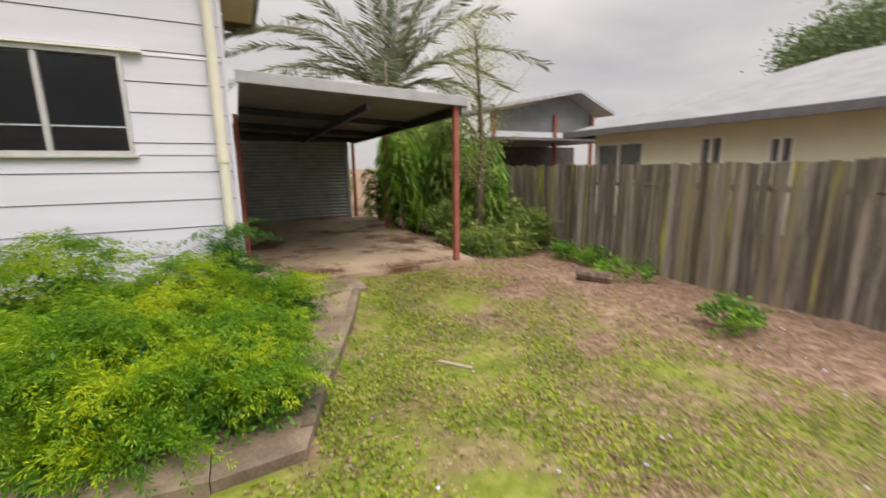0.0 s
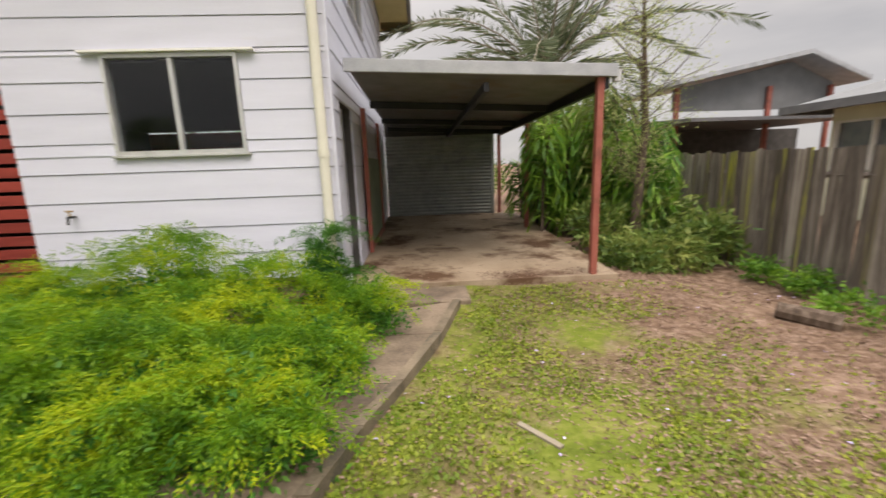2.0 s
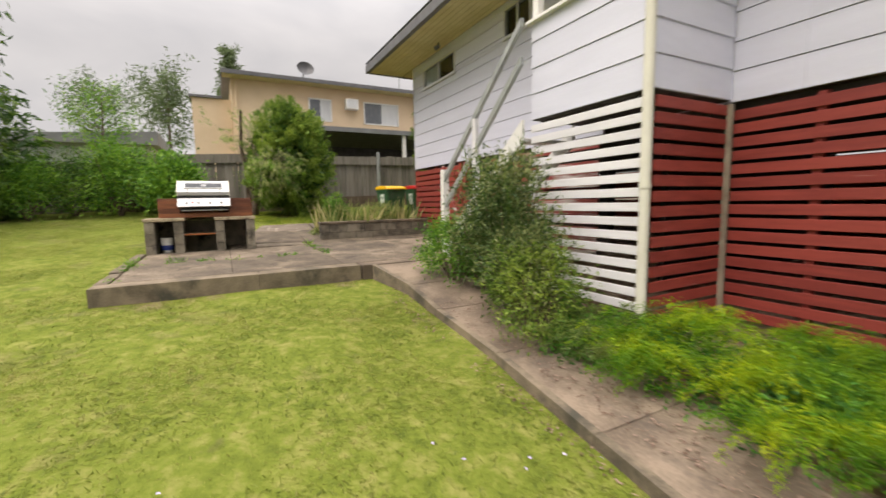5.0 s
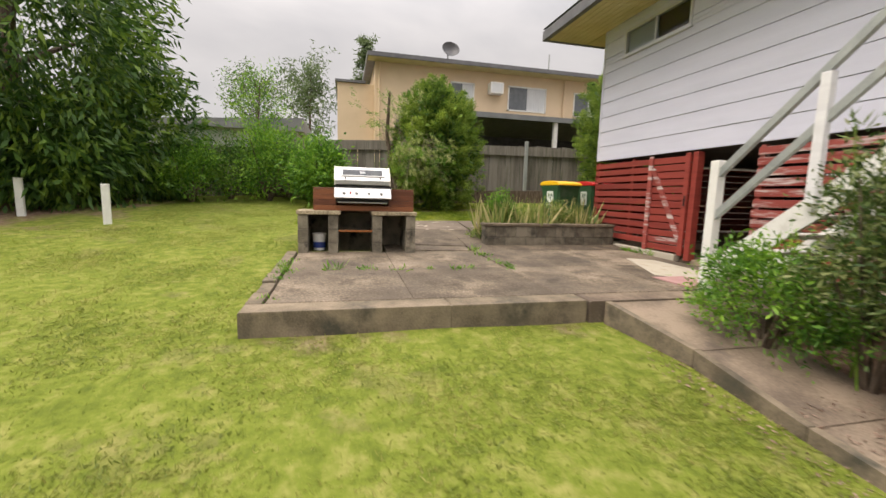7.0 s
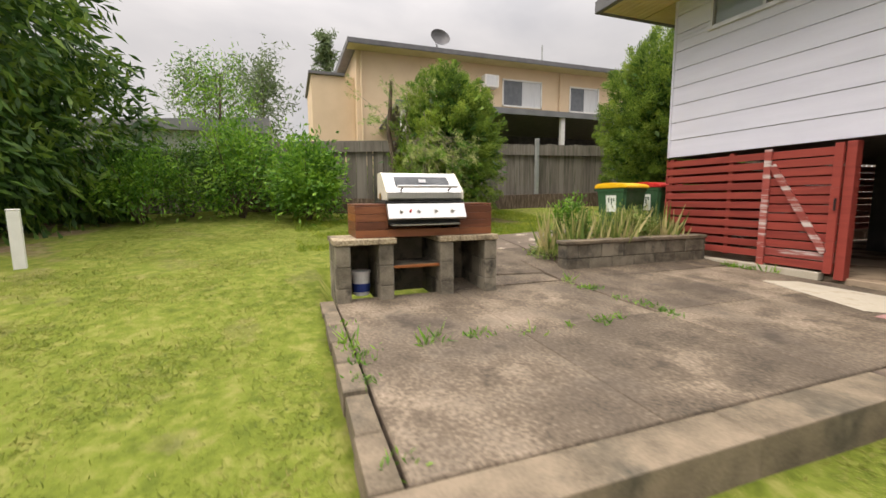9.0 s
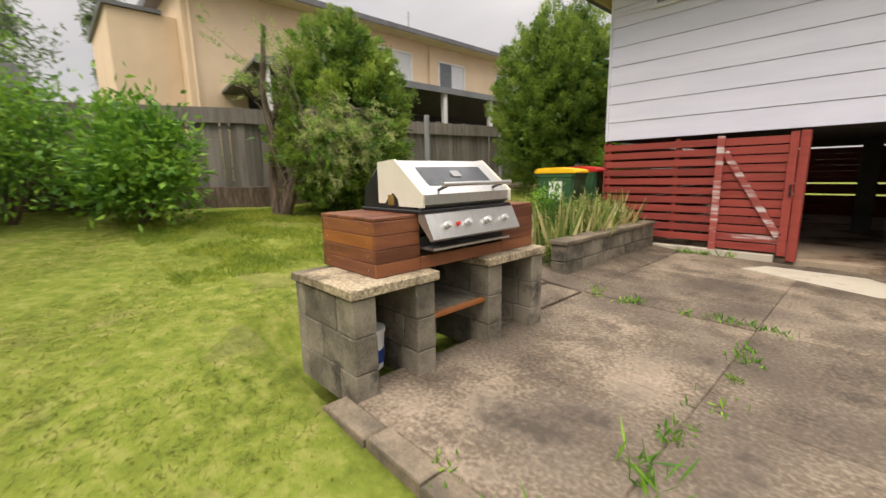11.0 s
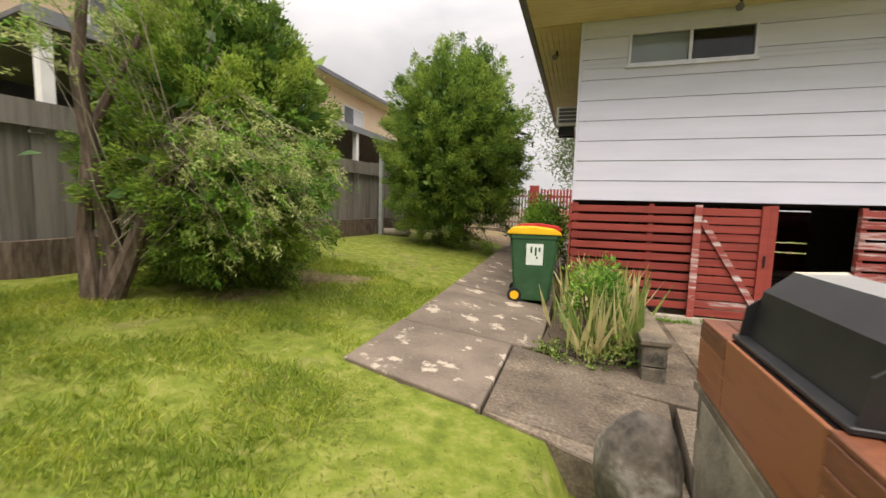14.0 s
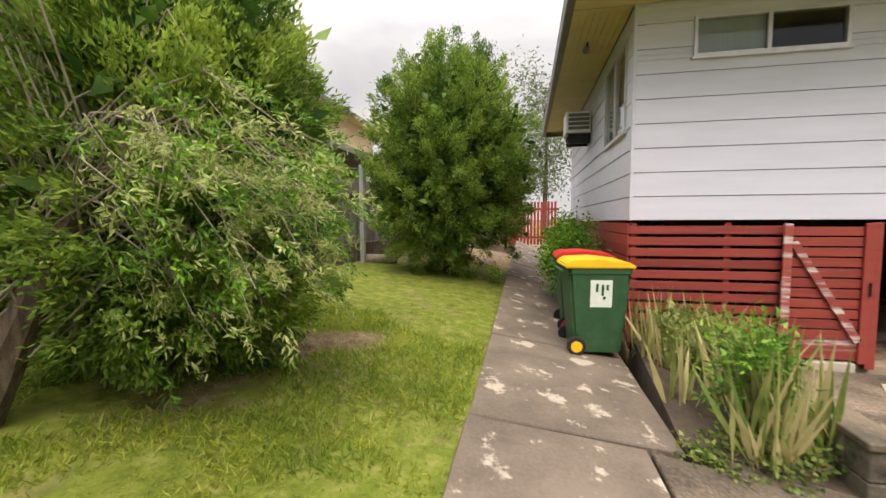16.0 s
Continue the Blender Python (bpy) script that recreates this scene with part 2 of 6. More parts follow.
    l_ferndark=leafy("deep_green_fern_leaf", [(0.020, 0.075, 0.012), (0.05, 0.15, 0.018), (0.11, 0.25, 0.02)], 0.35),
    l_shrub=leafy("shrub_leaf", [(0.045, 0.085, 0.018), (0.10, 0.155, 0.03), (0.20, 0.23, 0.06)], 0.35),
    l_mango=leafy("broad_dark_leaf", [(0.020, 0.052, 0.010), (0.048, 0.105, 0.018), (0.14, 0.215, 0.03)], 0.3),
    l_cypress=leafy("cypress_foliage", [(0.055, 0.105, 0.016), (0.12, 0.195, 0.028), (0.24, 0.31, 0.05)], 0.45),
    l_bottle=leafy("bottlebrush_leaf", [(0.16, 0.20, 0.055), (0.27, 0.32, 0.10), (0.43, 0.45, 0.20)], 0.5),
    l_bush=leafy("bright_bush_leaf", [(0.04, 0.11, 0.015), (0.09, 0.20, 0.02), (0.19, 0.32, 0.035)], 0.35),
    l_far=leafy("distant_tree_leaf", [(0.06, 0.09, 0.04), (0.12, 0.165, 0.07)], 0.3),
    l_spike=leafy("snake_plant_leaf", [(0.09, 0.14, 0.03), (0.22, 0.25, 0.07), (0.40, 0.35, 0.17)], 0.3, 0.5),
    l_palm=leafy("palm_leaflet", [(0.045, 0.06, 0.028), (0.085, 0.105, 0.055), (0.15, 0.17, 0.10)], 0.35),
    l_grass=leafy("grass_blade", [(0.095, 0.125, 0.02), (0.148, 0.178, 0.026), (0.235, 0.222, 0.065)], 0.5),
    l_stair=leafy("stair_shrub_leaf", [(0.030, 0.060, 0.014), (0.075, 0.115, 0.028), (0.19, 0.21, 0.08)], 0.3, 0.4),
    l_weed=leafy("clover_leaf", [(0.10, 0.155, 0.016), (0.17, 0.225, 0.024), (0.27, 0.29, 0.04)], 0.45, 0.2, 2.0),
    litter=mat("dry_leaf_litter", [(0.10, 0.056, 0.036), (0.19, 0.12, 0.085), (0.30, 0.205, 0.155)], 0.9, 3.0, bump=0, rand=0.5, island=True),
    petal=mat("fallen_mauve_petal", [(0.42, 0.34, 0.60), (0.60, 0.52, 0.75)], 0.7, 5.0, bump=0, rand=0.4, island=True),
)
glass = bpy.data.materials.new("window_glass")
glass.use_nodes = True
g_b = glass.node_tree.nodes["Principled BSDF"]
g_b.inputs["Base Color"].default_value = (0.75, 0.8, 0.8, 1)
g_b.inputs["Roughness"].default_value, g_b.inputs["Transmission Weight"].default_value, g_b.inputs["IOR"].default_value = 0.03, 1.0, 1.35
M["glass"] = glass


def ground_material():
    m = bpy.data.materials.new("lawn_soil")
    m.use_nodes = True
    n, l = m.node_tree.nodes, m.node_tree.links
    b = n["Principled BSDF"]
    b.inputs["Roughness"].default_value, b.inputs["Specular IOR Level"].default_value = 0.95, 0.1
    geo, at = n.new("ShaderNodeNewGeometry"), n.new("ShaderNodeAttribute")
    at.attribute_name = "bare"

    def ramp(scale, stops, detail=6.0):
        t, r = n.new("ShaderNodeTexNoise"), n.new("ShaderNodeValToRGB")
        t.inputs["Scale"].default_value, t.inputs["Detail"].default_value = scale, detail
        t.inputs["Roughness"].default_value = 0.65
        l.new(geo.outputs["Position"], t.inputs["Vector"])
        l.new(t.outputs["Fac"], r.inputs["Fac"])
        e = r.color_ramp.elements
        e[0].position, e[0].color = stops[0][0], (*stops[0][1], 1)
        e[1].position, e[1].color = stops[-1][0], (*stops[-1][1], 1)
        for p, c in stops[1:-1]:
            e.new(p).color = (*c, 1)
        return t, r
    tg, green = ramp(7.0, [(0.3, (0.08, 0.108, 0.016)), (0.5, (0.142, 0.175, 0.026)), (0.7, (0.245, 0.24, 0.07))], 9.0)
    tb, brown = ramp(9.0, [(0.3, (0.10, 0.06, 0.04)), (0.5, (0.19, 0.125, 0.085)), (0.7, (0.33, 0.235, 0.18))], 10.0)
    tp, patch = ramp(1.3, [(0.42, (0, 0, 0)), (0.62, (1, 1, 1))], 7.0)
    ad, cl, mx = n.new("ShaderNodeMath"), n.new("ShaderNodeMapRange"), n.new("ShaderNodeMix")
    ad.operation = "MULTIPLY_ADD"
    ad.inputs[1].default_value = 0.55
    l.new(patch.outputs["Color"], ad.inputs[0])
    l.new(at.outputs["Fac"], ad.inputs[2])
    cl.inputs["From Min"].default_value, cl.inputs["From Max"].default_value = 0.45, 0.95
    l.new(ad.outputs[0], cl.inputs["Value"])
    mx.data_type = "RGBA"
    l.new(cl.outputs["Result"], mx.inputs["Factor"])
    l.new(green.outputs["Color"], mx.inputs[6])
    l.new(brown.outputs["Color"], mx.inputs[7])
    l.new(mx.outputs[2], b.inputs["Base Color"])
    bp = n.new("ShaderNodeBump")
    bp.inputs["Strength"].default_value, bp.inputs["Distance"].default_value = 0.7, 0.04
    l.new(tb.outputs["Fac"], bp.inputs["Height"])
    l.new(bp.outputs["Normal"], b.inputs["Normal"])
    return m


M["ground"] = ground_material()


# ---- building helpers ----
def box(bm, x0, x1, y0, y1, z0, z1, m=None, bevel=0.0):
    r = bmesh.ops.create_cube(bm, size=1.0)
    t = Matrix.Translation(((x0 + x1) / 2, (y0 + y1) / 2, (z0 + z1) / 2)) @ Matrix.Diagonal((abs(x1 - x0), abs(y1 - y0), abs(z1 - z0), 1))
    bmesh.ops.transform(bm, matrix=(m @ t) if m else t, verts=r["verts"])
    if bevel:
        es = list({e for v in r["verts"] for e in v.link_edges})
        bmesh.ops.bevel(bm, geom=es, offset=bevel, segments=1, affect="EDGES")
    return bm


def rod(bm, a, b, r0, r1=None, seg=10):
    a, b = Vector(a), Vector(b)
    d = b - a
    r = bmesh.ops.create_cone(bm, cap_ends=True, segments=seg, radius1=r0, radius2=r0 if r1 is None else r1, depth=d.length)
    bmesh.ops.transform(bm, matrix=Matrix.Translation((a + b) / 2) @ d.to_track_quat("Z", "Y").to_matrix().to_4x4(), verts=r["verts"])
    return bm


def prism(bm, pts, lo, hi):
    """Upright prism over a plan outline; lo and hi are heights or functions of x, y."""
    zl = lo if callable(lo) else (lambda x, y: lo)
    zh = hi if callable(hi) else (lambda x, y: hi)
    a = [bm.verts.new((x, y, zl(x, y))) for x, y in pts]
    b = [bm.verts.new((x, y, zh(x, y))) for x, y in pts]
    bm.faces.new(a[::-1])
    bm.faces.new(b)
    for i in range(len(pts)):
        j = (i + 1) % len(pts)
        bm.faces.new((a[i], a[j], b[j], b[i]))
    bmesh.ops.recalc_face_normals(bm, faces=bm.faces)
    return bm


def part(name, bm, material, parent=None, label="", smooth=False):
    me = bpy.data.meshes.new(name)
    bm.to_mesh(me)
    bm.free()
    me.materials.append(M[material])
    if smooth:
        for p in me.polygons:
            p.use_smooth = True
    ob = new(name, me)
    ob.parent = parent
    if label:
        ob["label"] = label
    return ob


def piece(name, me, parent, m=None):
    """One of many alike pieces on shared mesh data."""
    ob = new(name, me)
    ob.parent = parent
    if m is not None:
        ob.matrix_basis = m
    return ob


def solid(name, *dims, material, parent=None, label="", bevel=0.004):
    return part(name, box(bmesh.new(), *dims, bevel=bevel), material, parent, label)


def thing(name, label, category, group="", kind=""):
    return tagged(new(name), label, category, group, kind)


def box_mesh(name, sx, sy, sz, material, bevel=0.003):
    bm = box(bmesh.new(), -sx / 2, sx / 2, -sy / 2, sy / 2, 0, sz, bevel=bevel)
    me = bpy.data.meshes.new(name)
    bm.to_mesh(me)
    bm.free()
    me.materials.append(M[material])
    return me


rng = np.random.default_rng(7)


def leaf_mesh(name, pos, along, length, width, material, parent=None, fold=0.25, label="", flat=0.0):
    """A crown of diamond leaves: pos, along (n x 3), length and width (n)."""
    n = len(pos)
    along = along / (np.linalg.norm(along, axis=1, keepdims=True) + 1e-9)
    side = np.cross(along, rng.normal(size=(n, 3)) + np.array([0, 0, flat]))
    side /= np.linalg.norm(side, axis=1, keepdims=True) + 1e-9
    up = np.cross(side, along)
    L, W = np.broadcast_to(length, n)[:, None], np.broadcast_to(width, n)[:, None]
    mid = pos + along * L * 0.45
    v = np.stack([pos, mid + side * W / 2 + up * W * fold, pos + along * L, mid - side * W / 2 + up * W * fold], 1).reshape(-1, 3)
    me = bpy.data.meshes.new(name)
    me.vertices.add(4 * n)
    me.vertices.foreach_set("co", v.astype(np.float32).ravel())
    me.loops.add(4 * n)
    me.loops.foreach_set("vertex_index", np.arange(4 * n, dtype=np.int32))
    me.polygons.add(n)
    me.polygons.foreach_set("loop_start", np.arange(0, 4 * n, 4, dtype=np.int32))
    me.update(calc_edges=True)
    me.materials.append(M[material])
    ob = new(name, me)
    ob.parent = parent
    if label:
        ob["label"] = label
    return ob


def clumps(center, radii, n_clumps, per, spread, shell=0.55, low=-1.0, shape=None):
    """Leaf points in clumps over an uneven ellipsoid; returns points and outward directions."""
    d = rng.normal(size=(n_clumps * 2, 3))
    d /= np.linalg.norm(d, axis=1, keepdims=True)
    d = d[d[:, 2] > low][:n_clumps]
    r = shell + (1 - shell) * rng.random((len(d), 1)) ** 0.6
    r = r * (0.86 + 0.28 * rng.random((len(d), 1)))
    c = d * r
    if shape is not None:
        c[:, :2] *= shape(c[:, 2])[:, None]
    c = np.array(center) + c * np.array(radii)
    p = np.repeat(c, per, 0) + rng.normal(size=(len(c) * per, 3)) * spread
    out = np.repeat(d, per, 0)
    return p, out


def limb(bm, pts, r0, r1, seg=7):
    k = len(pts) - 1
    for i in range(k):
        rod(bm, pts[i], pts[i + 1], r0 + (r1 - r0) * i / k, r0 + (r1 - r0) * (i + 1) / k, seg)


# ---- ground ----
GX = [-60, -20, -17, -15.1, -14, -12, -10.5, -9.2, -7.8, -5.2, -3.9, -2, 0.4, 2, 6, 60]
GZ = [1.9, 1.55, 1.36, 1.2, 1.09, 0.94, 0.77, 0.69, 0.545, 0.29, 0.19, 0.06, -0.06, -0.1, -0.1, -0.1]


def gz(x, y):
    """Height of the lawn: it climbs towards the west."""
    far = np.clip((-np.asarray(x, float) - 12.5) / 2, 0, 1) * np.clip(np.asarray(y, float) - 1.5, 0, 9) * 0.03
    near = 0.16 * np.clip((np.asarray(y, float) - 3.9) / 1.3, 0, 1) * np.clip((np.asarray(x, float) - 0.3) / 0.8, 0, 1) * np.clip((4.6 - np.asarray(x, float)) / 1.2, 0, 1)
    return np.interp(x, GX, GZ) + far + near


def ground():
    def axis(lo, hi, step):
        a = np.arange(lo, hi, step)
        g = np.array([0.5, 1.2, 2.5, 5, 10, 20, 40, 90, 200, 500, 1200])
        return np.concatenate([(lo - g)[::-1], a, a[-1] + g])
    xs, ys = axis(-24, 8, 0.16), axis(-9, 18, 0.16)
    X, Y = np.meshgrid(xs, ys)
    Z = gz(X, Y) + 0.012 * np.sin(X * 3.1 + Y) * np.cos(Y * 2.7 - X * 0.6)
    under = (X > -12.3) & (X < 0.1) & (Y > 5.0) & (Y < 12)
    Z = np.where(under, np.minimum(Z, 0.05), Z)
    paved = ((X < -8.0) & (X > -12.3) & (Y > -0.9) & (Y < 5.1)) | ((X < -11.2) & (X > -13.8) & (Y > 0.85 + np.clip((-12.0 - X) * 0.3, 0, 0.62)) & (Y < 15.5))
    Z = np.where(paved, Z - 0.25, Z)
    v = np.stack([X, Y, Z], -1).reshape(-1, 3)
    nx, ny = len(xs), len(ys)
    i = np.arange(nx * ny).reshape(ny, nx)
    f = np.stack([i[:-1, :-1], i[:-1, 1:], i[1:, 1:], i[1:, :-1]], -1).reshape(-1, 4)
    me = bpy.data.meshes.new("ground")
    me.from_pydata(v.tolist(), [], f.tolist())
    bare = np.zeros(len(v))
    x, y = v[:, 0], v[:, 1]
    bare += 0.8 * np.clip((x - 2.5 + 0.25 * (y - 3)) / 1.6, 0, 1)
    bare += 0.32 * np.clip((x + 1.2) / 1.2, 0, 1)
    bare += 0.6 * np.exp(-(((x + 16.0) / 1.2) ** 2 + ((y - 3.0) / 1.4) ** 2))
    bare += 0.7 * np.clip((y - 8.6) / 2, 0, 1) * (x < -12.4)
    bare += 0.8 * np.exp(-(((x + 15.5) / 3.5) ** 2 + ((y + 6.6) / 1.6) ** 2))
    bare += 0.25 * np.exp(-((x + 7.75) / 0.16) ** 2) * ((y > -1.2) & (y < 2.3)) + 0.9 * ((y > 2.9) & (x < 0.6) & (x > -8))
    me.attributes.new("bare", "FLOAT", "POINT").data.foreach_set("value", bare.astype(np.float32))
    me.materials.append(M["ground"])
    for p in me.polygons:
        p.use_smooth = True
    return tagged(new("ground", me), "patchy green lawn with bare soil sloping gently", "ground", kind="structure")


ground()


# ---- house ----
HX0, HX1, HY0, HY1 = -12.3, 0.0, 5.0, 12.2
FLOOR_Z, TOP_Z, PITCH = 2.53, 5.12, 0.283


def cut(x0, x1, z0, z1, holes):
    """The rectangles left of a band when holes are taken out of it."""
    zs = sorted({z0, z1, *[z for h in holes for z in h[2:] if z0 < z < z1]})
    out = []
    for za, zb in zip(zs, zs[1:]):
        xs = [x0]
        for h in sorted(holes):
            if h[2] < zb - 1e-6 and h[3] > za + 1e-6 and h[1] > x0 and h[0] < x1:
                xs += [max(x0, h[0]), min(x1, h[1])]
        xs.append(x1)
        out += [(xs[i], xs[i + 1], za, zb) for i in range(0, len(xs), 2) if xs[i + 1] - xs[i] > 0.01]
    return out


def clad_wall(name, label, m, length, z0, z1, first, holes, joints=(), pitch=PITCH):
    """A framed wall along local x, its face towards local -y, clad in lapped boards; holes are (x0, x1, z0, z1)."""
    bm = bmesh.new()
    for a, b, c, d in cut(0, length, z0, z1, holes):
        box(bm, a, b, 0.02, 0.12, c, d)
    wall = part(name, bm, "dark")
    wall.matrix_basis = m
    tagged(wall, label, "wall", kind="structure")
    zs = [z0] + [z for z in (first + pitch * k for k in range(-12, 14)) if z0 + 0.03 < z < z1 - 0.03] + [z1]
    for za, zb in zip(zs, zs[1:]):
        for a, b, c, d in cut(0, length, za, zb, holes):
            stops = [a] + [j for j in joints if a < j < b] + [b]
            for p, q in zip(stops, stops[1:]):
                bm = bmesh.new()
                lap, thin = -0.010, 0.0
                lo, hi = c + (0.006 if c == za else 0), d
                prof = [(0.018, lo), (lap, lo), (thin, hi), (0.018, hi)]
                va = [bm.verts.new((p + 0.0012, y, z)) for y, z in prof]
                vb = [bm.verts.new((q - 0.0012, y, z)) for y, z in prof]
                bm.faces.new(va)
                bm.faces.new(vb[::-1])
                for i in range(4):
                    bm.faces.new((va[i], vb[i], vb[(i + 1) % 4], va[(i + 1) % 4]))
                bmesh.ops.recalc_face_normals(bm, faces=bm.faces)
                part("board", bm, "siding", wall)
    return wall


def sliding_window(name, label, m, w, h, panes=2, blind=None, hood=False):
    """Aluminium slider in local x (width) and z (height), its outer face at y = 0; blind is a share of pane one that shows a curtain."""
    win = thing(name, label, "window", kind="structure")
    win.matrix_basis = m
    f = 0.035
    bm = bmesh.new()
    box(bm, 0, w, -0.03, 0.05, 0, f)
    box(bm, 0, w, -0.03, 0.05, h - f, h)
    box(bm, 0, f, -0.03, 0.05, f, h - f)
    box(bm, w - f, w, -0.03, 0.05, f, h - f)
    part("window_frame", bm, "alu", win)
    solid("mullion", w / 2 - 0.022, w / 2 + 0.022, -0.02, 0.03, f, h - f, material="alu", parent=win)
    for k in range(panes):
        a = f + k * (w / 2 - 0.022 - f + 0.044 + 0.0)
        p = part("pane", box(bmesh.new(), a, a + w / 2 - 0.022 - f, 0.008, 0.014, f, h - f), "glass", win)
        p.visible_shadow = False
    if blind:
        part("blind", box(bmesh.new(), f, w * blind, 0.05, 0.056, f, h - f), "curtain", win, "pale curtain behind the glass")
    solid("window_sill", -0.03, w + 0.03, -0.05, 0.0, -0.03, -0.002, material="alu", parent=win)
    if hood:
        solid("head_flashing", -0.17, w + 0.17, -0.07, -0.016, h + 0.005, h + 0.03, material="white", parent=win)
    return win


WX0, WX1, WZ0, WZ1 = -2.1, -0.85, 1.66, 2.58
ID = Matrix.Identity(4)
front_m = Matrix.Translation((0, HY0, 0))


def shift(holes, dx):
    return [(a + dx, b + dx, c, d) for a, b, c, d in holes]


def house_shell():
    # south wall: full height east of the red screen, upper storey alone to the west
    clad_wall("wall_south_1", "white weatherboard house wall with a downpipe and tap", pose(-3.05, HY0, 0), 3.05, 0.35, TOP_Z + 0.73, 2.62, shift([(WX0, WX1, WZ0, WZ1)], 3.05))
    clad_wall("wall_south_2", "white weatherboard upper wall above the red screens", pose(-6.1, HY0, 0), 3.05, FLOOR_Z + 0.07, TOP_Z + 0.73, 2.62, [], joints=(2.2,))
    up = [(-11.66, -10.1, 4.44, 4.9), (-8.33, -7.6, 4.5, 5.0)]
    clad_wall("wall_south_3", "white weatherboard upper wall with a slider window", pose(HX0, HY0, 0), -6.1 - HX0, FLOOR_Z, TOP_Z, 2.53, shift(up, -HX0), pitch=0.291)
    west = pose(HX0, HY1, 0, 0, 0, -90)
    clad_wall("wall_west", "white weatherboard side wall with an air conditioner", west, HY1 - HY0, FLOOR_Z, TOP_Z, 2.53, [(HY1 - 6.8, HY1 - 5.35, 3.68, 4.86)], pitch=0.291)
    east = pose(HX1, HY0, 0, 0, 0, 90)
    clad_wall("wall_east", "white weatherboard side wall along the carport", east, HY1 - HY0, 0.15, TOP_Z, 2.62, [(0.42, 1.25, 0.15, 2.2), (1.5, 2.9, 3.5, 4.7)])
    clad_wall("wall_north", "white weatherboard rear wall", pose(HX1, HY1, 0, 0, 0, 180), HX1 - HX0, FLOOR_Z, TOP_Z, 2.53, [])
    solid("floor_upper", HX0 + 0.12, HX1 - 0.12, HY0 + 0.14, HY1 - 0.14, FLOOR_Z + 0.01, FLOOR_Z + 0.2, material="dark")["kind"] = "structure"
    tagged(bpy.data.objects["floor_upper"], "timber floor of the upper storey, coloured near-black for the unlit interior", "floor")
    tagged(solid("floor", HX0 + 0.02, -6.2, HY0 + 0.03, HY1, 0.3, 0.855, material="carfloor"), "pale concrete slab under the raised house", "floor", kind="structure")
    tagged(solid("floor_lower", -6.2, -0.12, HY0 + 0.13, HY1, 0.06, 0.33, material="carfloor"), "concrete floor of the storeroom under the house", "floor", kind="structure")
    tagged(solid("ceiling", HX0 + 0.1, HX1 - 0.1, HY0 + 0.13, HY1 - 0.13, TOP_Z + 0.0, TOP_Z + 0.05, material="cream"), "flat ceiling of the upper storey", "ceiling", kind="structure")
    # partition and brick piers below the house, coloured near-black for its shade
    tagged(solid("wall_inner_1", -6.2, -6.1, HY0 + 1.4, HY1, 0.33, FLOOR_Z, material="dark"), "partition wall coloured near-black for the shade under the house", "wall", kind="structure")
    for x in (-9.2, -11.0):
        tagged(solid("stump", x - 0.13, x + 0.13, 8.6, 8.86, 0.855, FLOOR_Z + 0.01, material="dark"), "concrete stump coloured near-black for the shade under the house", "stump", "stumps under the house")
    sliding_window("window_1", "dark aluminium sliding window with a white head flashing", pose(WX0, HY0, WZ0), WX1 - WX0, WZ1 - WZ0, hood=True)
    sliding_window("window_2", "aluminium slider with a curtain half drawn", pose(-11.66, HY0, 4.44), 1.56, 0.46, blind=0.5)
    sliding_window("window_3", "small aluminium upper window", pose(-8.33, HY0, 4.5), 0.73, 0.5)
    sliding_window("window_4", "tall aluminium slider in the side wall", west @ pose(HY1 - 6.8, 0, 3.68), 1.45, 1.18, blind=0.5)
    sliding_window("window_5", "aluminium upper window over the carport", east @ pose(1.5, 0, 3.5), 1.4, 1.2)
    # corner stops
    for x, y, z in ((HX0, HY0, FLOOR_Z), (HX1, HY0, 0.35)):
        tagged(solid("trim", x - 0.018, x + 0.018, y - 0.02, y + 0.03, z, TOP_Z, material="siding"), "white painted corner stop", "trim", kind="structure")


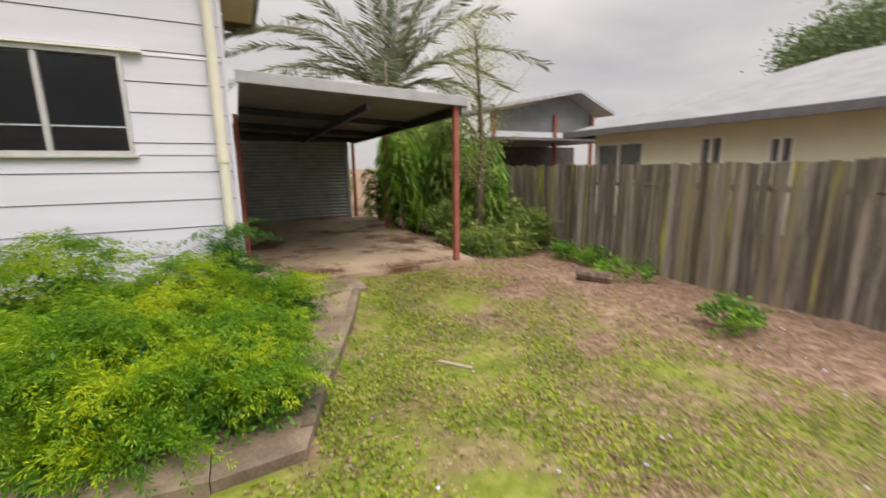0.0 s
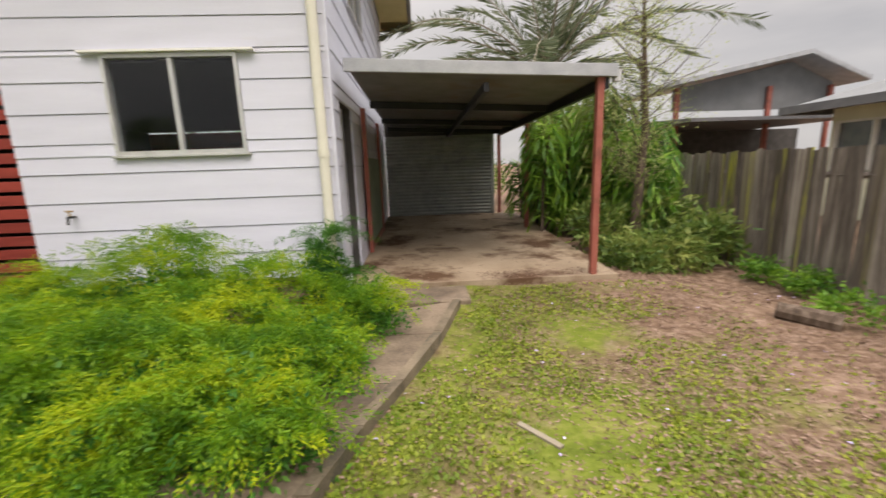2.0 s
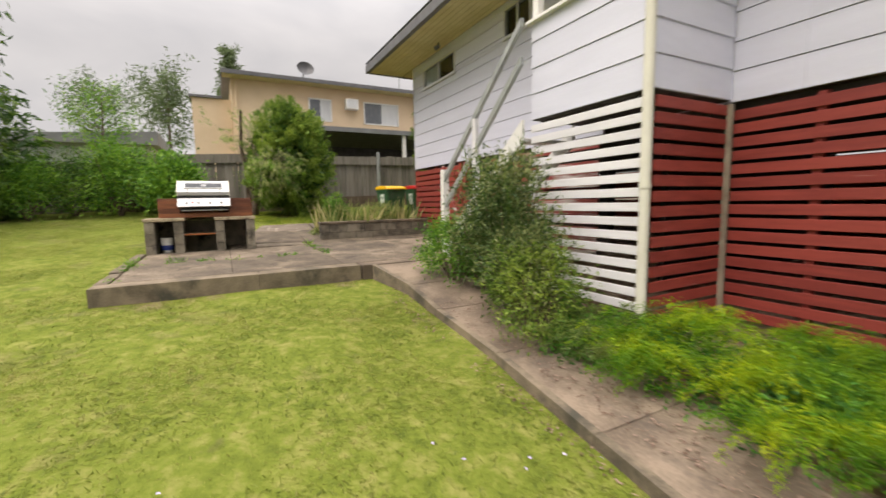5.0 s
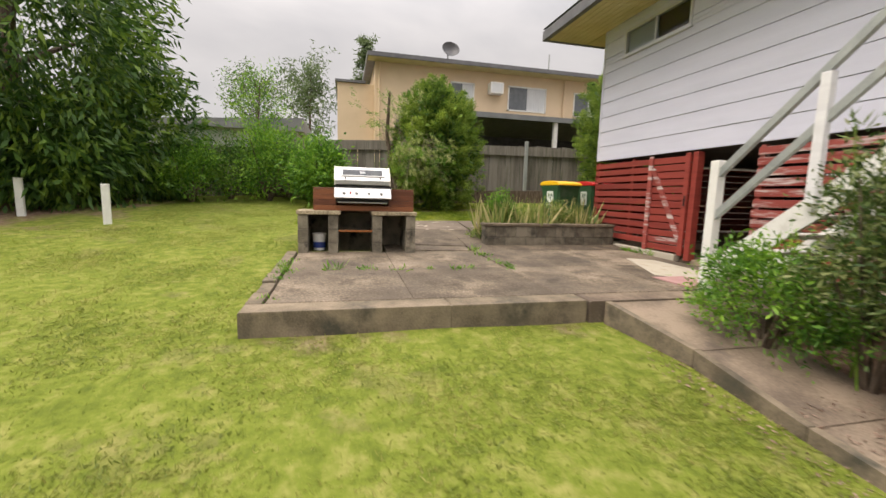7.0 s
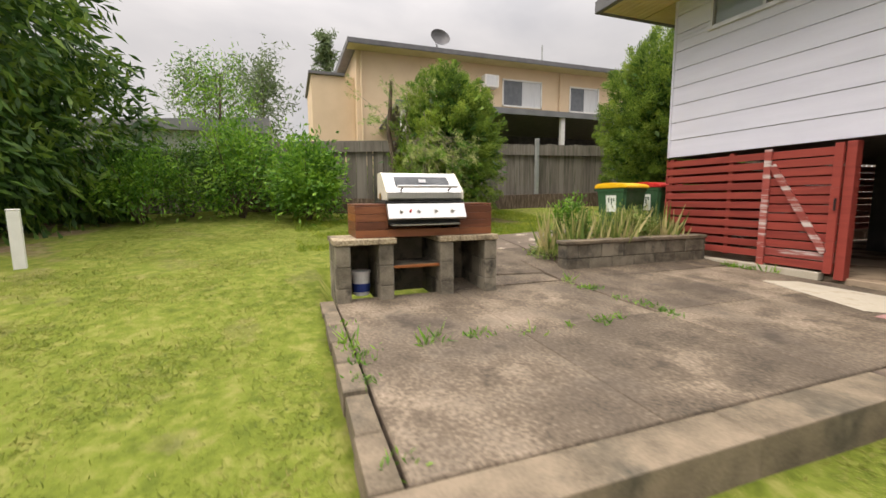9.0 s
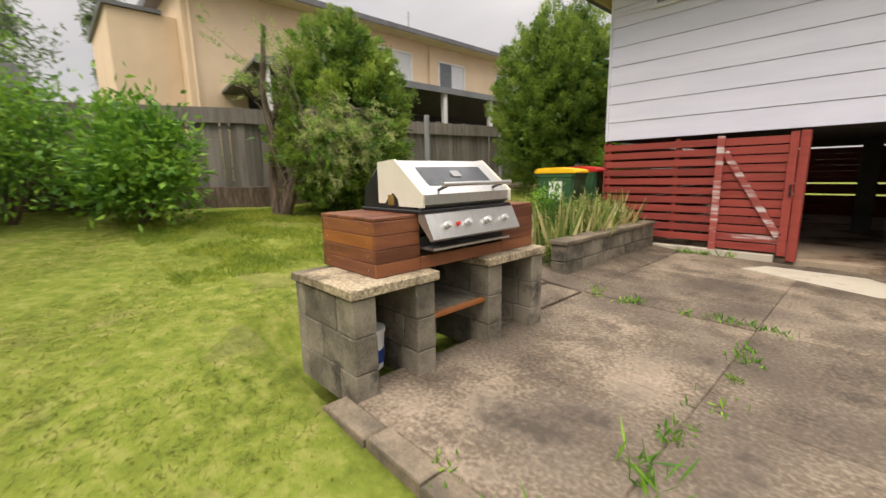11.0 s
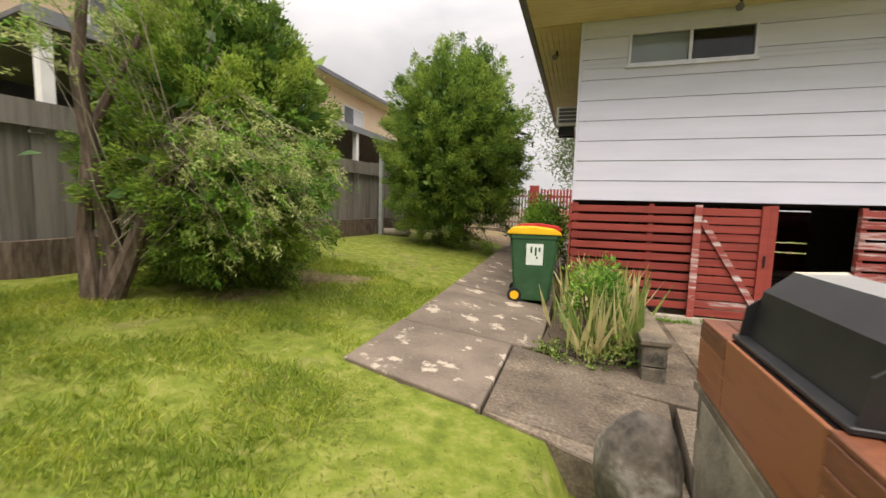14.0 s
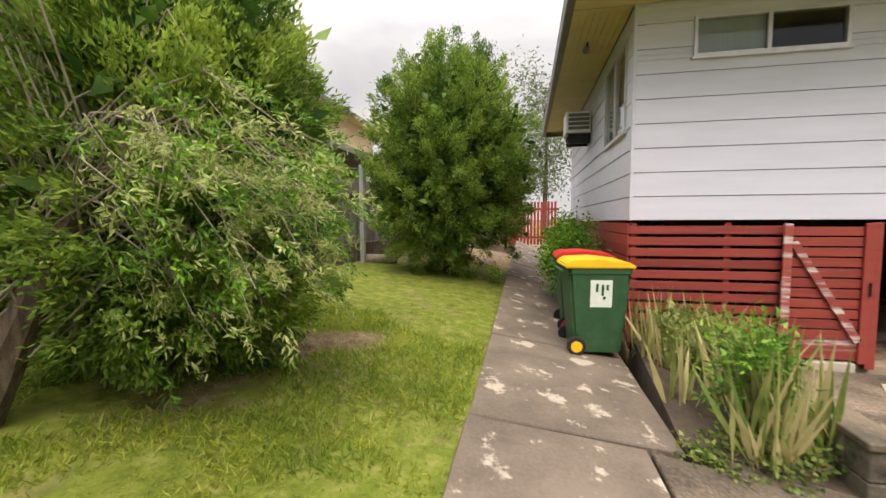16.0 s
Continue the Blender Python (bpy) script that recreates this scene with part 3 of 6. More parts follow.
def roof():
    r = thing("house_roof", "low metal roof with cream soffit and dark gutter", "roof", kind="structure")
    o = 0.82
    x0, x1, y0, y1 = HX0 - o, HX1 + o, HY0 - 1.03, HY1 + o
    bm = bmesh.new()
    z = TOP_Z - 0.02
    v = [bm.verts.new(p) for p in ((x0, y0, z + 0.24), (x1, y0, z + 0.24), (x1, y1, z + 0.24), (x0, y1, z + 0.24), (x0 + 4.2, 8.6, z + 1.4), (x1 - 4.2, 8.6, z + 1.4))]
    for f in ((0, 1, 5, 4), (1, 2, 5), (2, 3, 4, 5), (3, 0, 4), (3, 2, 1, 0)):
        bm.faces.new([v[i] for i in f])
    part("roof_sheet", bm, "greyroof", r)
    # lined soffit: narrow boards with shadow gaps
    for a, b, c, d, alongx in ((x0 + 0.1, -6.1, y0 + 0.1, HY0 - 0.02, True), (-6.1, -3.05, y0 + 0.1, HY0 - 0.02, True), (-3.05, x1 - 0.1, y0 + 0.1, HY0 - 0.02, True), (x0 + 0.1, HX0 - 0.02, HY0, y1 - 0.1, False), (HX1 + 0.02, x1 - 0.1, HY0, y1 - 0.1, False), (x0 + 0.1, x1 - 0.1, HY1 + 0.02, y1 - 0.1, True)):
        bm = bmesh.new()
        k = 8
        for i in range(k):
            if alongx:
                w = (d - c) / k
                box(bm, a, b, c + i * w + 0.004, c + (i + 1) * w - 0.004, z, z + 0.014)
            else:
                w = (b - a) / k
                box(bm, a + i * w + 0.004, a + (i + 1) * w - 0.004, c, d, z, z + 0.014)
        box(bm, a, b, c, d, z + 0.015, z + 0.02)
        part("soffit", bm, "cream", r, "cream lined soffit")
    bm = bmesh.new()
    for g in ((x0, x1, y0, y0 + 0.1), (x0, x1, y1 - 0.1, y1), (x0, x0 + 0.1, y0 + 0.1, y1 - 0.1), (x1 - 0.1, x1, y0 + 0.1, y1 - 0.1)):
        box(bm, *g, z - 0.01, z + 0.2, bevel=0.012)
    part("gutter", bm, "gutter", r, "dark grey gutter and fascia")
    # small floodlights under the soffit
    for x, y in ((-12.72, 6.0), (-10.4, 4.75), (-0.5, 4.6)):
        f = thing("eave_light", "small dark floodlight fixed under the soffit", "light", "floodlights under the eaves")
        f.location = (x, y, z)
        part("bracket", rod(bmesh.new(), (0, 0, 0), (0, 0, -0.07), 0.014), "black", f)
        part("lamp_head", rod(bmesh.new(), (0, 0.02, -0.06), (-0.03, -0.07, -0.13), 0.035, 0.05), "gutter", f)


def slat_screen(name, label, m, width, z0, z1, n, material, studs=(), slat_h=0.098, missing=(), thin=(), tilt=0.12):
    """Horizontal timber slats on posts; local x runs along the screen, its face towards -y."""
    s = thing(name, label, "screen")
    s.matrix_basis = m
    step = (z1 - z0) / n
    me = box_mesh("slat", width, 0.022, slat_h, material)
    slim = box_mesh("slat", width, 0.022, slat_h * 0.72, material)
    for k in range(n):
        if k not in missing:
            piece("slat", slim if k in thin else me, s, pose(width / 2 + rng.normal() * 0.004, -0.02, z0 + k * step, 0, rng.normal() * tilt, 0))
    for x in studs:
        solid("post", x - 0.035, x + 0.035, -0.008, 0.07, z0 - 0.02, z1, material=material, parent=s)
    return s


def gate(x0, x1, z0, z1):
    g = thing("slatted_gate", "red slatted timber gate with a diagonal brace, closed", "gate")
    g.location = (x0, HY0 - 0.03, 0)
    w = x1 - x0
    n = 13
    step = (z1 - z0) / n
    me, worn = box_mesh("slat", w - 0.02, 0.022, 0.1, "red"), box_mesh("slat", w - 0.02, 0.022, 0.1, "redworn")
    for k in range(n):
        piece("slat", worn if k == 1 else me, g, pose(w / 2, -0.01, z0 + k * step, 0, rng.normal() * 0.15, 0))
    for x in (0.04, w - 0.05):
        solid("stile", x - 0.045, x + 0.045, -0.055, -0.023, z0 - 0.03, z1 + 0.02, material="redworn" if x < 0.1 else "red", parent=g)
    a, b = Vector((0.1, -0.04, z1 - 0.2)), Vector((w - 0.1, -0.04, z0 + 0.22))
    d = b - a
    bm = box(bmesh.new(), -0.04, 0.04, -0.015, 0.015, 0, d.length)
    bmesh.ops.transform(bm, matrix=Matrix.Translation(a) @ Matrix.Rotation(math.atan2(d.x, d.z), 4, "Y"), verts=bm.verts)
    part("brace", bm, "redworn", g, "diagonal brace with flaking red paint")
    part("latch", rod(bmesh.new(), (w - 0.03, -0.07, z0 + 0.75), (w - 0.03, -0.07, z0 + 0.9), 0.012), "black", g)


def landing_and_stair():
    L0, L1, LY = -6.1, -4.5, 3.75
    clad_wall("wall_landing_1", "white weatherboard balustrade of the stair landing", pose(L0, LY, 0), L1 - L0, 2.62, 3.72, 2.62, [], pitch=0.298)
    clad_wall("wall_landing_2", "white weatherboard return of the stair landing", pose(L1, LY, 0, 0, 0, 90), HY0 - LY - 0.02, 2.62, 3.72, 2.62, [], pitch=0.298)
    tagged(solid("floor_landing", L0, L1 - 0.12, LY + 0.12, HY0 - 0.03, 2.61, 2.74, material="dark"), "timber deck of the stair landing", "floor", kind="structure")
    cap = thing("trim", "white cap rail on the landing wall", "trim", kind="structure")
    part("cap_rail", box(bmesh.new(), L0 - 0.06, L1 + 0.06, LY - 0.06, LY + 0.14, 3.722, 3.76, bevel=0.005), "white", cap)
    part("cap_rail", box(bmesh.new(), L1 - 0.13, L1 + 0.06, LY + 0.142, HY0 - 0.02, 3.722, 3.76, bevel=0.005), "white", cap)
    for x, y in ((L0 + 0.05, LY + 0.05), (L1 - 0.05, LY + 0.05), (L1 - 0.05, HY0 - 0.08)):
        tagged(solid("landing_post", x - 0.045, x + 0.045, y - 0.045, y + 0.045, 3.762, TOP_Z + 0.05, material="white"), "white square post of the stair landing", "post", "landing posts")
    lat = thing("lattice_panel", "grey diagonal lattice above the landing wall", "lattice")
    for i in range(-6, 14):
        for s in (-1, 1):
            y0 = LY + 0.12 + i * 0.1
            p = [(y0 + t * 0.7 * s * 1.0, 3.78 + t * 0.7) for t in (0, 1)]
            ys = [min(max(y, LY + 0.1), HY0 - 0.12) for y, _ in p]
            zs = [3.78 + abs(yy - p[0][0]) if s > 0 else 3.78 + abs(p[0][0] - yy) for yy in ys]
            if abs(ys[1] - ys[0]) > 0.08:
                part("lath", rod(bmesh.new(), (L1 - 0.05 + 0.006 * s, ys[0], zs[0]), (L1 - 0.05 + 0.006 * s, ys[1], zs[1]), 0.009, seg=4), "alu", lat)
    slat_screen("white_slat_screen", "white horizontal slat screen under the landing", pose(L0 + 0.0, LY + 0.02, 0), L1 - L0 - 0.06, 0.6, 2.61, 15, "slatwhite", slat_h=0.083)
    slat_screen("red_slat_screen", "red horizontal slat screen on the landing side", pose(L1 - 0.02, LY + 0.06, 0, 0, 0, 90), HY0 - LY - 0.06, 0.5, 2.61, 15, "red", slat_h=0.1)
    slat_screen("red_slat_screen", "red horizontal slat screen set below the house wall", pose(L1 + 0.02, HY0 + 0.03, 0), -3.07 - L1, 0.4, 2.56, 16, "red", studs=(0.7,))
    tagged(solid("screen_post", L1 + 0.0, L1 + 0.05, HY0 - 0.09, HY0 - 0.04, 0.35, 2.58, material="twig"), "unpainted timber corner post of the screens", "post")
    dp = thing("downpipe", "cream round downpipe at the landing corner", "downpipe", "downpipes")
    part("pipe", rod(bmesh.new(), (L1 + 0.02, LY - 0.075, 0.4), (L1 + 0.02, LY - 0.075, TOP_Z), 0.045, seg=14), "pipe", dp, smooth=False)
    part("clip", rod(bmesh.new(), (L1 + 0.02, LY - 0.075, 1.75), (L1 + 0.02, LY - 0.075, 1.79), 0.052, seg=14), "pipe", dp)
    # stair down to the west
    st = thing("outdoor_stair", "white painted timber stair with open treads and handrails", "stair")
    X1, Z1, X0, Z0 = L0, 2.6, -8.12, 0.87
    for y in (3.62, 4.45):
        bm = bmesh.new()
        a, b = Vector((X1, y, Z1 - 0.12)), Vector((X0, y, Z0 + 0.02))
        q = [bm.verts.new((p.x, p.y + s, p.z + h)) for p in (a, b) for s in (-0.022, 0.022) for h in (-0.12, 0.14)]
        for f in ((0, 1, 3, 2), (4, 6, 7, 5), (0, 4, 5, 1), (2, 3, 7, 6), (1, 5, 7, 3), (0, 2, 6, 4)):
            bm.faces.new([q[i] for i in f])
        bmesh.ops.recalc_face_normals(bm, faces=bm.faces)
        part("stringer", bm, "white", st)
    n = 9
    for k in range(1, n):
        x, z = X1 + (X0 - X1) * k / n, Z1 + (Z0 - Z1) * k / n
        solid("tread", x - 0.14, x + 0.12, 3.645, 4.425, z - 0.02, z + 0.02, material="white", parent=st)
    solid("newel", X0 + 0.1, X0 + 0.2, 3.49, 3.59, Z0 - 0.12, Z0 + 1.3, material="white", parent=st, label="white square newel post")
    for dz in (0.72, 1.15):
        bm = bmesh.new()
        a, b = Vector((X0 + 0.17, 3.53, Z0 + dz)), Vector((X1, 3.6, Z1 + dz - 0.02))
        q = [bm.verts.new((p.x, p.y + s, p.z + h)) for p in (a, b) for s in (-0.025, 0.025) for h in (-0.045, 0.045)]
        for f in ((0, 1, 3, 2), (4, 6, 7, 5), (0, 4, 5, 1), (2, 3, 7, 6), (1, 5, 7, 3), (0, 2, 6, 4)):
            bm.faces.new([q[i] for i in f])
        bmesh.ops.recalc_face_normals(bm, faces=bm.faces)
        part("handrail", bm, "zinc", st, "grey weathered handrail")
    solid("baluster", -7.1, -7.02, 3.52, 3.59, 1.75, 2.8, material="slatwhite", parent=st)


def house_fittings():
    dp = thing("downpipe", "cream round downpipe on the house corner", "downpipe", "downpipes")
    part("pipe", rod(bmesh.new(), (-0.1, HY0 - 0.075, 0.12), (-0.1, HY0 - 0.075, TOP_Z), 0.05, seg=14), "pipe", dp)
    part("clip", rod(bmesh.new(), (-0.1, HY0 - 0.075, 1.58), (-0.1, HY0 - 0.075, 1.65), 0.058, seg=14), "pipe", dp)
    t = thing("garden_tap", "old brass garden tap on the weatherboards", "tap")
    t.location = (-2.61, HY0 - 0.015, 1.08)
    part("spout", rod(rod(bmesh.new(), (0, 0, 0), (0, -0.09, 0), 0.012), (0, -0.085, 0.005), (0, -0.1, -0.07), 0.011), "black", t)
    part("tap_handle", rod(rod(bmesh.new(), (-0.035, -0.06, 0.06), (0.035, -0.06, 0.06), 0.008), (0, -0.06, 0), (0, -0.06, 0.06), 0.008), "brass", t)
    ac = thing("air_conditioner", "white window air conditioner through the side wall", "air conditioner")
    ac.location = (HX0 - 0.26, 8.6, 4.28)
    solid("casing", -0.25, 0.24, -0.3, 0.3, 0, 0.42, material="white", parent=ac, bevel=0.015)
    for k in range(4):
        solid("louvre", -0.2, 0.2, -0.315, -0.301, 0.06 + k * 0.085, 0.12 + k * 0.085, material="gutter", parent=ac)
    solid("bracket", -0.2, 0.24, -0.2, -0.16, -0.2, -0.002, material="black", parent=ac)
    solid("bracket", -0.2, 0.24, 0.16, 0.2, -0.2, -0.002, material="black", parent=ac)


house_shell()
roof()
slat_screen("understorey_screen", "red slatted timber panel closing the house understorey", pose(HX0, HY0 + 0.03, 0), 1.68, 1.0, 2.5, 11, "red", studs=(0.05, 1.1))
gate(-10.66, -9.78, 0.93, 2.47)
tagged(solid("gate_post", -9.78, -9.68, HY0 - 0.04, HY0 + 0.08, 0.83, 2.5, material="red"), "red painted timber gate post", "post", "gate posts")
slat_screen("understorey_screen", "flaking red and white slatted timber panel", pose(-8.78, HY0 + 0.03, 0), 2.6, 0.9, 2.5, 12, "redworn", studs=(0.04, 1.3))
# slatted rear of the understorey, daylight between the slats
slat_screen("rear_slat_screen", "dark slatted screen at the rear of the understorey", pose(HX1, HY1, 0, 0, 0, 180), HX1 - HX0, 0.4, 2.5, 15, "red", slat_h=0.1395, thin=(6, 8), tilt=0.0)
slat_screen("side_slat_screen", "red slatted screen below the side wall", pose(HX0, HY1, 0, 0, 0, -90), HY1 - HY0, 1.1, 2.5, 10, "red", slat_h=0.132)
for x0, x1, m in ((-12.3, -9.9, "kerb"), (-8.7, -6.2, "kerb")):
    tagged(solid("trim", x0, x1, HY0 - 0.1, HY0 + 0.02, 0.8, 0.9, material="pale"), "pale concrete plinth under the slat panels", "plinth", kind="structure")
landing_and_stair()
house_fittings()


# ---- paving ----
def sz(x, y):
    """Top of the patio slabs, which ramp up towards the west path."""
    return np.interp(x, [-14, -13.2, -11.3, -7.85], [1.13, 1.09, 0.84, 0.765]) + max(0.0, y - 4) * 0.01 * (x < -12.4) + max(0.0, -x - 12.6) * max(0.0, y - 2) * 0.026


def slab(parent, pts, material, lift=0.0, depth=0.3):
    """One cast slab with a chamfered rim."""
    bm = bmesh.new()
    cx, cy = sum(p[0] for p in pts) / len(pts), sum(p[1] for p in pts) / len(pts)

    def inset(p, d):
        v = Vector((cx - p[0], cy - p[1]))
        return p[0] + v.x / v.length * d, p[1] + v.y / v.length * d
    rings = []
    for d, dz in ((0.002, -depth), (0.002, -0.010), (0.014, 0.0)):
        rings.append([bm.verts.new((*inset(p, d), sz(*p) + lift + dz)) for p in pts])
    for a, b in zip(rings, rings[1:]):
        for i in range(len(pts)):
            j = (i + 1) % len(pts)
            bm.faces.new((a[i], a[j], b[j], b[i]))
    bm.faces.new(rings[-1])
    bmesh.ops.recalc_face_normals(bm, faces=bm.faces)
    return part("slab", bm, material, parent)


PATH_EDGE = [(-7.83, 2.24), (-6.95, 2.42), (-6.1, 2.40), (-4.9, 2.36), (-3.7, 2.23), (-2.5, 2.10), (-1.3, 2.02), (-0.25, 2.02)]


def patio():
    p = thing("pavement_patio", "weathered brown-grey concrete patio slabs with mossy joints", "patio", kind="structure")
    xs, ys = [-8.14, -9.55, -11.0, -12.3], [-0.88, 0.42, 1.9, 3.4, 4.9]
    for a, b in zip(xs, xs[1:]):
        for c, d in zip(ys, ys[1:]):
            if a < -9 and b < -11.5 and c < 0.5:
                continue
            n = 2
            for k in range(n):
                x0, x1 = a + (b - a) * k / n, a + (b - a) * (k + 1) / n
                slab(p, [(x0, c), (x0, d), (x1, d), (x1, c)], "concrete", rng.normal() * 0.004) if k == 0 and a > -9 and c > 2 else None
            if not (a > -9 and c > 2):
                slab(p, [(a, c), (a, d), (b, d), (b, c)], "concrete", rng.normal() * 0.004)
            else:
                slab(p, [((a + b) / 2, c), ((a + b) / 2, d), (b, d), (b, c)], "concrete", rng.normal() * 0.004)
    # front beam and side kerb
    for y0, y1 in ((-1.04, 0.72), (0.72, 2.08)):
        slab(p, [(-7.88, y0), (-7.88, y1), (-8.12, y1), (-8.12, y0)], "kerb", 0.004, 0.55)
    slab(p, [(-7.86, 2.1), (-7.86, 4.9), (-8.12, 4.9), (-8.12, 2.1)], "path", 0.0, 0.5)
    slab(p, [(-7.2, 3.42), (-7.2, 4.9), (-7.84, 4.9), (-7.84, 3.42)], "path", 0.0, 0.5)
    for k in range(7):
        x0 = -8.14 - k * 0.4
        slab(p, [(x0, -1.04 + 0.01 * (k % 2)), (x0, -0.9), (x0 - 0.39, -0.9), (x0 - 0.39, -1.04 + 0.01 * (k % 2))], "kerb", 0.02 + 0.01 * rng.normal(), 0.4)
    w = thing("pavement_west", "dark concrete path with pale lichen spots", "path", kind="structure")
    slab(w, [(-12.76, 0.95), (-12.76, 2.35), (-13.97, 2.4), (-13.97, 1.22)], "spotted")
    slab(w, [(-11.55, 0.92), (-11.4, 2.2), (-12.74, 2.33), (-12.74, 0.94)], "concrete")
    slab(w, [(-11.02, 0.44), (-11.02, 1.88), (-11.39, 1.88), (-11.53, 0.44)], "concrete")
    slab(w, [(-11.55, 0.62), (-11.55, 0.9), (-12.74, 0.93), (-11.9, 0.7)], "concrete")
    y = 2.42
    for k in range(7):
        slab(w, [(-12.5, y), (-12.5, y + 1.9), (-13.96, y + 1.9), (-13.96, y)], "spotted", rng.normal() * 0.004)
        y += 1.92
    # path along the house with its raised edge
    h = thing("pavement_south", "narrow old concrete path littered with dead leaves", "path", kind="structure")
    edge = PATH_EDGE

    def pz(x, y):
        return float(gz(x, y)) + 0.075 + 0.135 * min(1.0, max(0.0, (-x - 6.4) / 1.3))
    for (xa, ya), (xb, yb) in zip(edge, edge[1:]):
        bm = prism(bmesh.new(), [(xa + 0.006, ya + 0.07), (xb - 0.006, yb + 0.07), (xb - 0.006, yb + 0.95), (xa + 0.006, ya + 0.95)], lambda x, y: pz(x, y) - 0.25, pz)
        part("slab", bm, "path", h)
        bm = prism(bmesh.new(), [(xa + 0.004, ya), (xb - 0.004, yb), (xb - 0.004, yb + 0.066), (xa + 0.004, ya + 0.066)], lambda x, y: pz(x, y) - 0.3, lambda x, y: pz(x, y) + 0.012)
        part("edging", bm, "kerb", h)
    side = [(0.28, 2.3), (0.45, 2.8), (0.66, 3.3), (0.98, 4.1), (1.2, 4.72)]
    bm = prism(bmesh.new(), [(-0.25, 2.03), (0.2, 2.1), (0.27, 2.3), (-0.25, 2.9)], lambda x, y: pz(x, y) - 0.25, pz)
    part("slab", bm, "path", h)
    for (xa, ya), (xb, yb) in zip(side, side[1:]):
        bm = prism(bmesh.new(), [(xa - 0.09, ya + 0.005), (xb - 0.09, yb - 0.005), (xb - 0.85, yb - 0.005), (xa - 0.85, ya + 0.005)], lambda x, y: pz(x, y) - 0.25, lambda x, y: pz(x, y) - 0.01)
        part("slab", bm, "path", h)
        bm = prism(bmesh.new(), [(xa, ya + 0.003), (xb, yb - 0.003), (xb - 0.08, yb - 0.003), (xa - 0.08, ya + 0.003)], lambda x, y: pz(x, y) - 0.25, lambda x, y: pz(x, y) + 0.015)
        part("edging", bm, "kerb", h)
    tagged(solid("step_block", 0.52, 1.32, 4.76, 5.28, -0.1, 0.09, material="path", bevel=0.015), "low concrete step before the carport", "step")
    tagged(part("cement_patch", prism(bmesh.new(), [(-10.1, 4.2), (-8.9, 3.7), (-8.5, 4.05), (-9.0, 4.6), (-9.9, 4.55)], 0.7, lambda x, y: float(sz(x, y)) + 0.008), "pale"), "pale smeared cement patch on the patio", "patch")
    tagged(part("door_mat", box(bmesh.new(), -8.75, -8.2, 3.55, 4.0, 0.78, 0.8), "pink"), "faded pink rubber mat at the stair foot", "mat")


patio()


# ---- carport ----
def corrugated(bm, p0, u, length, v, wave, pitch, n_out):
    """A corrugated sheet from p0, ridges along v, waves across u."""
    p0, u, v, n_out = Vector(p0), Vector(u), Vector(v), Vector(n_out)
    k = max(8, int(length / pitch * 6))
    rows = []
    for i in range(k + 1):
        s = i / k * length
        o = p0 + u * s + n_out * (wave * math.sin(2 * math.pi * s / pitch))
        rows.append((bm.verts.new(o), bm.verts.new(o + v)))
    for a, b in zip(rows, rows[1:]):
        bm.faces.new((a[0], b[0], b[1], a[1]))


